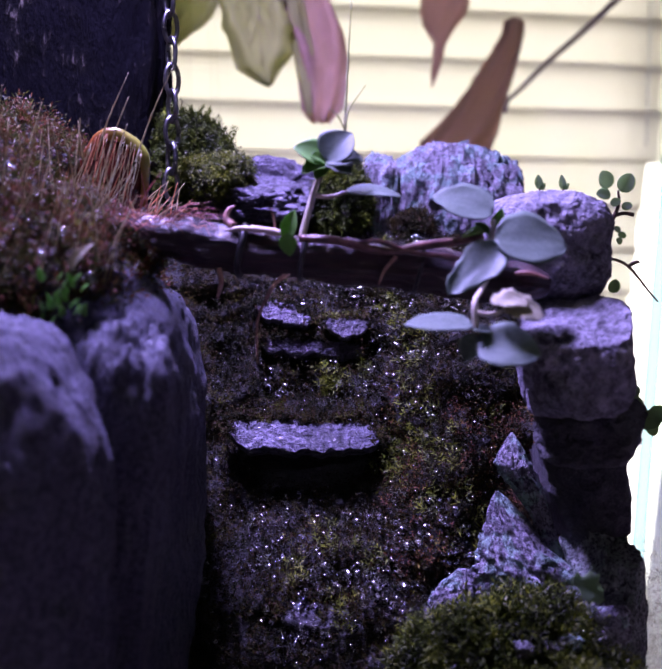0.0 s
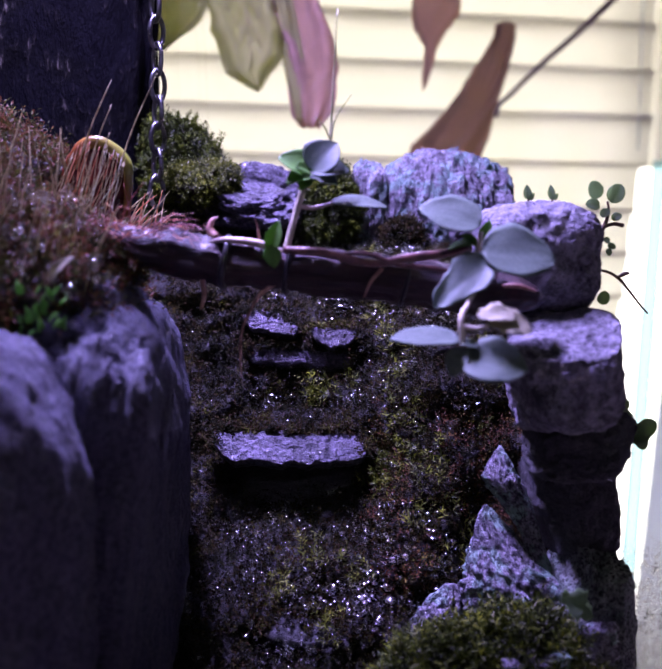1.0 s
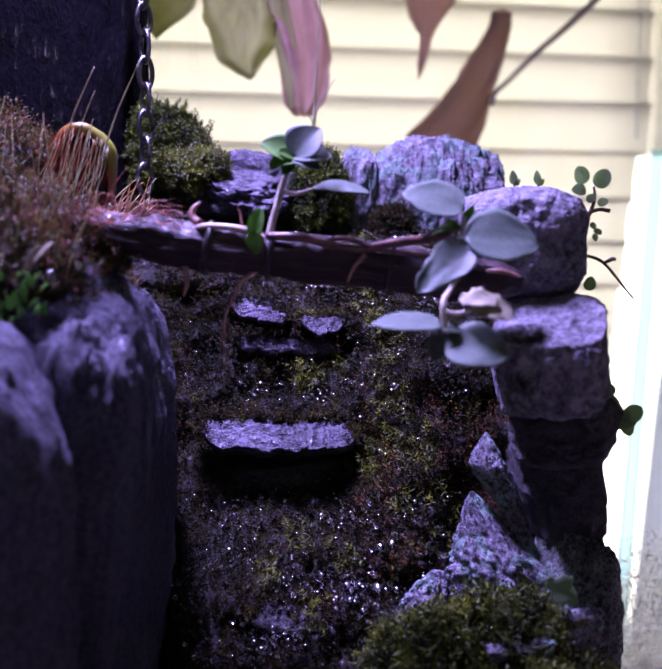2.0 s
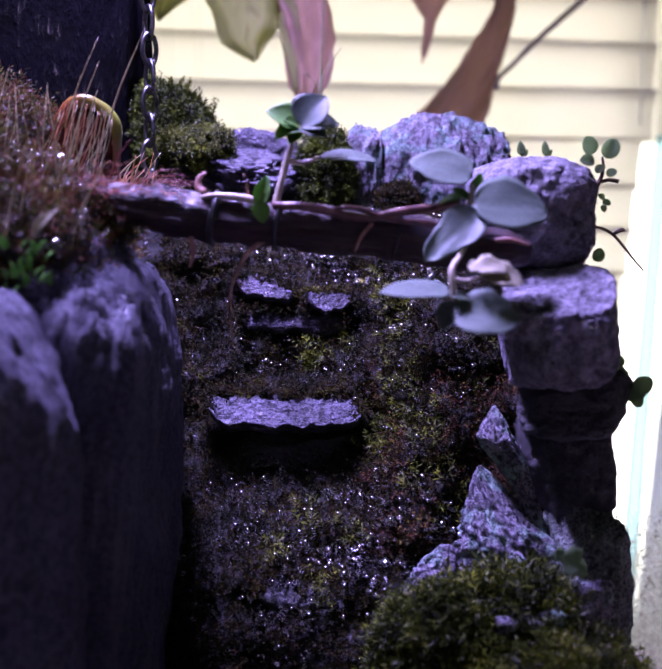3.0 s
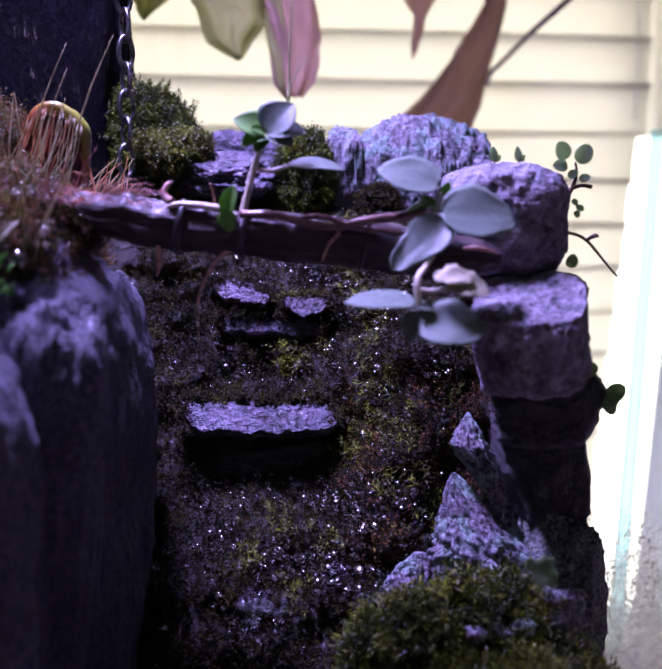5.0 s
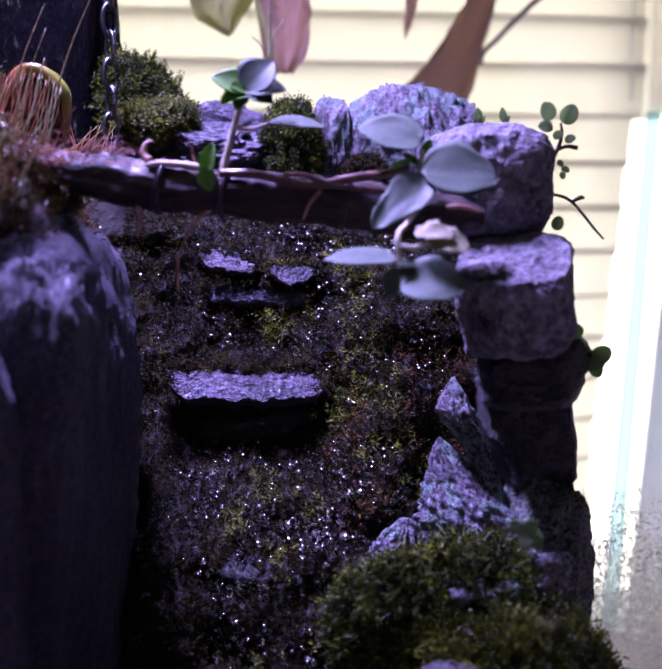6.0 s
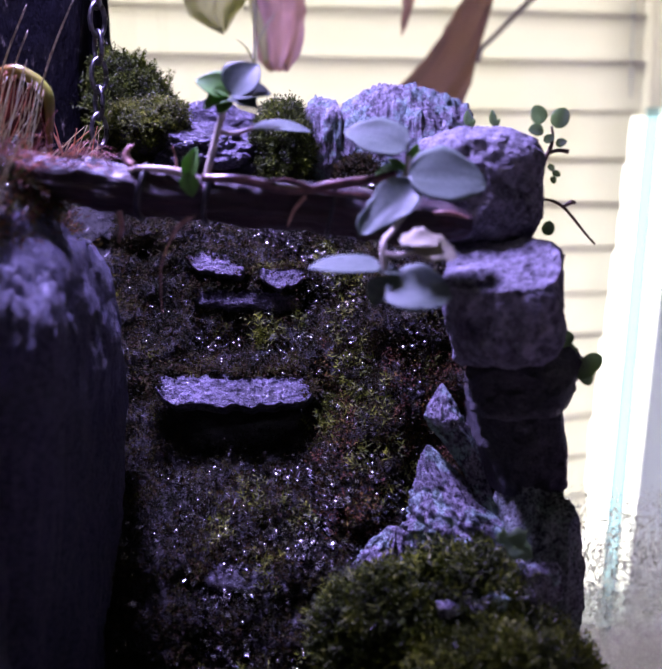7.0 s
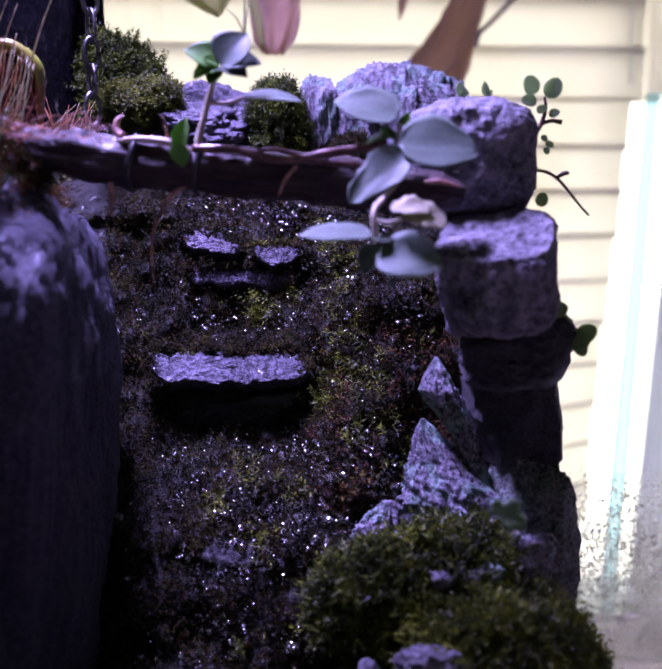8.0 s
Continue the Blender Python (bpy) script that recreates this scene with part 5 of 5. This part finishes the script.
part("leaf", leaf_mesh((-0.0010, 0.2345, 0.1815), (-0.0062, 0.2312, 0.1800), 0.0058, (-0.3, -0.75, 0.6), 0.3, 0.2, wave=0.3), M_LEAF_YOUNG, vine3)
part("leaf", leaf_mesh((-0.0008, 0.2345, 0.1815), (0.0050, 0.2310, 0.1800), 0.0060, (0.3, -0.75, 0.6), 0.3, 0.2, wave=0.3, seed=2), M_LEAF, vine3)
part("leaf", leaf_mesh((-0.0014, 0.2350, 0.1812), (-0.0030, 0.2310, 0.1780), 0.0036, (0, -0.9, 0.3), 0.3, 0.1), M_LEAF_YOUNG, vine3)
part("leaf", leaf_mesh((-0.0014, 0.2350, 0.1820), (-0.0040, 0.2320, 0.1830), 0.0044, (-0.1, -0.8, 0.6), 0.3, 0.1), M_LEAF_YOUNG, vine3)
sprout = plant("sprout", "tiny bright green sprout on the branch", (-0.0098, 0.2315, 0.162))
part("leaf", leaf_mesh((-0.0098, 0.2305, 0.1635), (-0.0082, 0.2300, 0.1705), 0.0040, (-0.2, -0.9, 0.2), 0.4, 0.1), M_LEAF_YOUNG, sprout)
part("leaf", leaf_mesh((-0.0100, 0.2302, 0.1650), (-0.0088, 0.2295, 0.1600), 0.0042, (0, -0.9, 0.3), 0.4, 0.1), M_LEAF_YOUNG, sprout)

# thin grass stems before the back rim
grass = plant("grass_tuft", "thin pale grass stems rising from the vine", (0.0035, 0.245, 0.186))
part("blade", tube([(0.0030, 0.2440, 0.1840, 0.00035), (0.0037, 0.2450, 0.1940, 0.00030), (0.0042, 0.2450, 0.2060, 0.00022), (0.0050, 0.2450, 0.2210, 0.00014)], 6), M_GRASS, grass)
part("blade", tube([(0.0035, 0.2445, 0.1905, 0.0002), (0.0020, 0.2440, 0.1935, 0.00018), (-0.0002, 0.2440, 0.1955, 0.0001)], 5), M_GRASS, grass)
part("blade", tube([(0.0038, 0.2445, 0.1900, 0.0002), (0.0046, 0.2440, 0.1950, 0.0002), (0.0085, 0.2440, 0.2010, 0.0001)], 5), M_GRASS, grass)

# round-leaved creeper on the outer side of the stack
creeper = plant("round_leaved_creeper", "creeper with small round leaves and a bare twig", (0.0735, 0.262, 0.165))
part("stem", tube([(0.0700, 0.262, 0.1640, 0.0006), (0.0742, 0.262, 0.1705, 0.0006), (0.0755, 0.262, 0.1745, 0.0004), (0.0752, 0.262, 0.1775, 0.0003)], 7), M_TWIG, creeper)
part("stem", tube([(0.0745, 0.262, 0.1710, 0.0005), (0.0770, 0.262, 0.1717, 0.0005), (0.0795, 0.262, 0.1713, 0.0006)], 7), M_TWIG, creeper)
part("twig", tube([(0.0700, 0.262, 0.1600, 0.0004), (0.0752, 0.262, 0.1595, 0.0004), (0.0785, 0.262, 0.1578, 0.0004), (0.0815, 0.262, 0.1545, 0.00035), (0.0842, 0.262, 0.1512, 0.0003), (0.0866, 0.262, 0.1486, 0.00025)], 7), M_TWIG, creeper)
part("twig", tube([(0.0785, 0.262, 0.1580, 0.0004), (0.0805, 0.262, 0.1590, 0.0006), (0.0815, 0.262, 0.1588, 0.0003)], 7), M_TWIG, creeper)


def round_leaf(x, z, r, a, y=0.262, mat=None, turned=0.0):
    dx, dz = r * math.cos(radians(a)), r * math.sin(radians(a))
    part("leaf", leaf_mesh((x - dx, y, z - dz), (x + dx, y - 0.001, z + dz), 1.75 * r, (turned, -0.9, 0.35), 0.2, 0.08, 0.5, nu=12, nv=8, end=0.5), mat or M_LEAF_SMALL, creeper)


for x, z, r, a in ((0.0718, 0.1803, 0.0024, 110), (0.0772, 0.1795, 0.0026, 65), (0.0714, 0.1766, 0.0019, 175), (0.0745, 0.1745, 0.0013, 30), (0.0775, 0.1735, 0.0013, 20), (0.0752, 0.1675, 0.0009, 300),
                   (0.0765, 0.1660, 0.0010, 330), (0.0758, 0.1645, 0.0009, 280), (0.0748, 0.1526, 0.0018, 80), (0.0798, 0.1290, 0.0022, 60), (0.0812, 0.1262, 0.0024, 20), (0.0822, 0.1232, 0.0024, 330),
                   (0.0838, 0.1200, 0.0022, 200), (0.0862, 0.1188, 0.0030, 10), (0.0882, 0.1205, 0.0026, 40), (0.0868, 0.1168, 0.0020, 300)):
    round_leaf(x if z > 0.145 else x - 0.0042, z, r, a, y=0.262 if z > 0.15 else 0.252)
part("stem", tube([(0.0690, 0.254, 0.1380, 0.0004), (0.0725, 0.253, 0.1330, 0.0004), (0.0768, 0.2525, 0.1260, 0.0004), (0.0798, 0.252, 0.1205, 0.0004), (0.0828, 0.252, 0.1190, 0.0003)], 6), M_TWIG, creeper)
for x, z, s in ((0.0548, 0.1768, 1.0), (0.0610, 0.1768, 0.9)):
    sd = plant("seedling", "tiny seedling sprouting on the rounded stone", (x, 0.264, z))
    part("stem", tube([(x, 0.264, z - 0.002, 0.0003), (x + 0.0004, 0.264, z + 0.0012, 0.00025)], 6), M_TWIG, sd)
    part("leaf", leaf_mesh((x + 0.0004, 0.264, z + 0.001), (x - 0.0003, 0.2635, z + 0.0048), 0.0022 * s, (-0.3, -0.9, 0.2), 0.3, 0.1), M_LEAF_SMALL, sd)
    part("leaf", leaf_mesh((x + 0.0003, 0.264, z + 0.001), (x + 0.0018, 0.2635, z + 0.0026), 0.0016 * s, (0.3, -0.9, 0.2), 0.3, 0.1), M_LEAF_SMALL, sd)

# ---------------------------------------------------------------- house plant between tank and blind
house = thing("house_plant", "potted house plant with drooping olive and pinkish leaves", "plant", (-0.02, 0.52, 0.33))
part("stem", tube([(-0.17, 0.56, -0.02, 0.006), (-0.16, 0.56, 0.2, 0.006), (-0.09, 0.55, 0.40, 0.005), (-0.03, 0.54, 0.41, 0.005), (0.02, 0.53, 0.40, 0.004)], 10), M_PETIOLE, house)
OLIVE = [(0.3600, -0.0440, -0.0400), (0.3300, -0.0500, -0.0330), (0.3030, -0.0530, -0.0280), (0.2847, -0.0554, -0.0240), (0.2745, -0.0533, -0.0198), (0.2632, -0.0502, -0.0177), (0.2560, -0.0481, -0.0187), (0.2509, -0.0439, -0.0250), (0.2467, -0.0376, -0.0270), (0.2437, -0.0312, -0.0287)]
part("leaf", sheet(OLIVE, 0.500, 2, 0.10, 0.0030, 0.0030), M_BEGONIA, house, "olive green leaf")
SIDE = [(0.3600, -0.0760, -0.0720), (0.3300, -0.0790, -0.0620), (0.3042, -0.0830, -0.0570), (0.2857, -0.0845, -0.0555), (0.2774, -0.0834, -0.0570), (0.2723, -0.0824, -0.0623), (0.2660, -0.0803, -0.0729), (0.2633, -0.0788, -0.0767)]
part("leaf", sheet(SIDE, 0.505, 5, 0.10, 0.0030, 0.0028), M_BEGONIA, house, "olive green leaf")
PINK = [(0.3500, -0.0200, -0.0150), (0.3250, -0.0270, -0.0100), (0.3075, -0.0285, -0.0066), (0.2886, -0.0270, -0.0015), (0.2781, -0.0236, 0.0033), (0.2676, -0.0197, 0.0077), (0.2591, -0.0182, 0.0089), (0.2485, -0.0159, 0.0090), (0.2389, -0.0150, 0.0078), (0.2330, -0.0142, 0.0055), (0.2270, -0.0100, 0.0010)]
part("leaf", sheet(PINK, 0.515, 3, 0.18, 0.0035, 0.0012, fold=0.5), M_BEGONIA_PINK, house, "pinkish veined leaf")
part("leaf", sheet([(0.3300, -0.0250, -0.0190), (0.3000, -0.0275, -0.0160), (0.2800, -0.0245, -0.0120), (0.2620, -0.0190, -0.0080), (0.2450, -0.0155, -0.0085), (0.2300, -0.0115, -0.0090)], 0.509, 8, 0.25, 0.0015, 0.0008), M_BEGONIA, house, "folded brownish flank of the leaf")
THIRD = [(0.3600, 0.0700, 0.0740), (0.3417, 0.0619, 0.0839), (0.3256, 0.0580, 0.0897), (0.3175, 0.0581, 0.0885), (0.3093, 0.0596, 0.0817), (0.3026, 0.0638, 0.0777), (0.2985, 0.0670, 0.0755), (0.2903, 0.0663, 0.0735), (0.2794, 0.0656, 0.0705), (0.2698, 0.0651, 0.0662)]
part("leaf", sheet(THIRD, 0.660, 4, 0.22, 0.0015, 0.0008), M_BEGONIA_PINK, house, "hanging reddish leaf with a drawn-out tip")
part("leaf", sheet([(0.3900, 0.0420, 0.0450), (0.3600, 0.0330, 0.0560), (0.3350, 0.0390, 0.0560), (0.3235, 0.0440, 0.0500)], 0.640, 9, 0.1), M_BEGONIA, house)


def veins(base, tip, width, y, n=6):
    base, tip = Vector(base), Vector(tip)
    d = tip - base
    side = Vector((d.z, 0, -d.x)).normalized()
    part("vein", tube([(base.x, y, base.z, 0.0006), (base.x + d.x * 0.5, y, base.z + d.z * 0.5, 0.0004), (base.x + d.x * 0.96, y, base.z + d.z * 0.96, 0.0003)], 6), M_VEIN, house)
    for i in range(n):
        t = 0.25 + 0.6 * i / n
        for sgn in (-1, 1):
            a = base + d * t
            b = base + d * min(0.97, t + 0.16) + side * sgn * width * 0.40 * math.sin(math.pi * min(0.93, t ** 0.75 + 0.04)) ** 0.45
            m_ = (a + b) / 2 + d * 0.02
            part("vein", tube([(a.x, y, a.z, 0.00035), (m_.x, y, m_.z, 0.00028), (b.x, y + 0.0008, b.z, 0.0002)], 5, 4), M_VEIN, house)


veins((-0.0420, 0, 0.3600), (-0.0325, 0, 0.2480), 0.034, 0.4962)
veins((-0.0740, 0, 0.3600), (-0.0770, 0, 0.2660), 0.030, 0.5012)
part("stem", tube([(0.0200, 0.53, 0.40, 0.003), (0.05, 0.60, 0.42, 0.002), (0.072, 0.655, 0.345, 0.0015)], 8), M_PETIOLE, house)
part("stem", tube([(-0.03, 0.54, 0.365, 0.003), (-0.042, 0.51, 0.375, 0.002), (-0.042, 0.50, 0.352, 0.0015)], 8), M_PETIOLE, house)
part("stem", tube([(-0.09, 0.55, 0.40, 0.003), (-0.08, 0.52, 0.38, 0.002), (-0.075, 0.505, 0.352, 0.0015)], 8), M_PETIOLE, house)
part("stem", tube([(-0.02, 0.54, 0.37, 0.003), (-0.02, 0.525, 0.37, 0.002), (-0.016, 0.52, 0.335, 0.0015)], 8), M_PETIOLE, house)
pot = thing("plant_pot", "brown clay pot of the house plant", "pot", (-0.17, 0.56, -0.10))
part("body", tube([(-0.17, 0.56, -0.0995, 0.045), (-0.17, 0.56, -0.06, 0.052), (-0.17, 0.56, -0.02, 0.058)], 32), M_TABLE, pot)

dry = thing("dry_leaf", "curled dry brown leaf on a long stalk", "leaf", (0.118, 0.685, 0.265))


DRY = [(0.3205, 0.1205, 0.1275), (0.3190, 0.1165, 0.1305), (0.3097, 0.1142, 0.1308), (0.3041, 0.1123, 0.1287), (0.2899, 0.1025, 0.1255), (0.2757, 0.0941, 0.1215), (0.2615, 0.0843, 0.1175), (0.2472, 0.0715, 0.1149), (0.2371, 0.0600, 0.1107), (0.2270, 0.0587, 0.1066), (0.2098, 0.0561, 0.1026)]
part("blade", sheet(DRY, 0.688, 11, 0.22, 0.0040, 0.0012, nu=60, nv=30, fold=0.25), M_DRY, dry)
part("stalk", tube([(0.1160, 0.676, 0.2560, 0.0018), (0.1185, 0.676, 0.2640, 0.0016), (0.1270, 0.676, 0.2720, 0.0016), (0.1450, 0.676, 0.2900, 0.0018), (0.1740, 0.680, 0.3158, 0.0021), (0.2300, 0.69, 0.3700, 0.0024)], 10), M_DRY_STALK, dry)
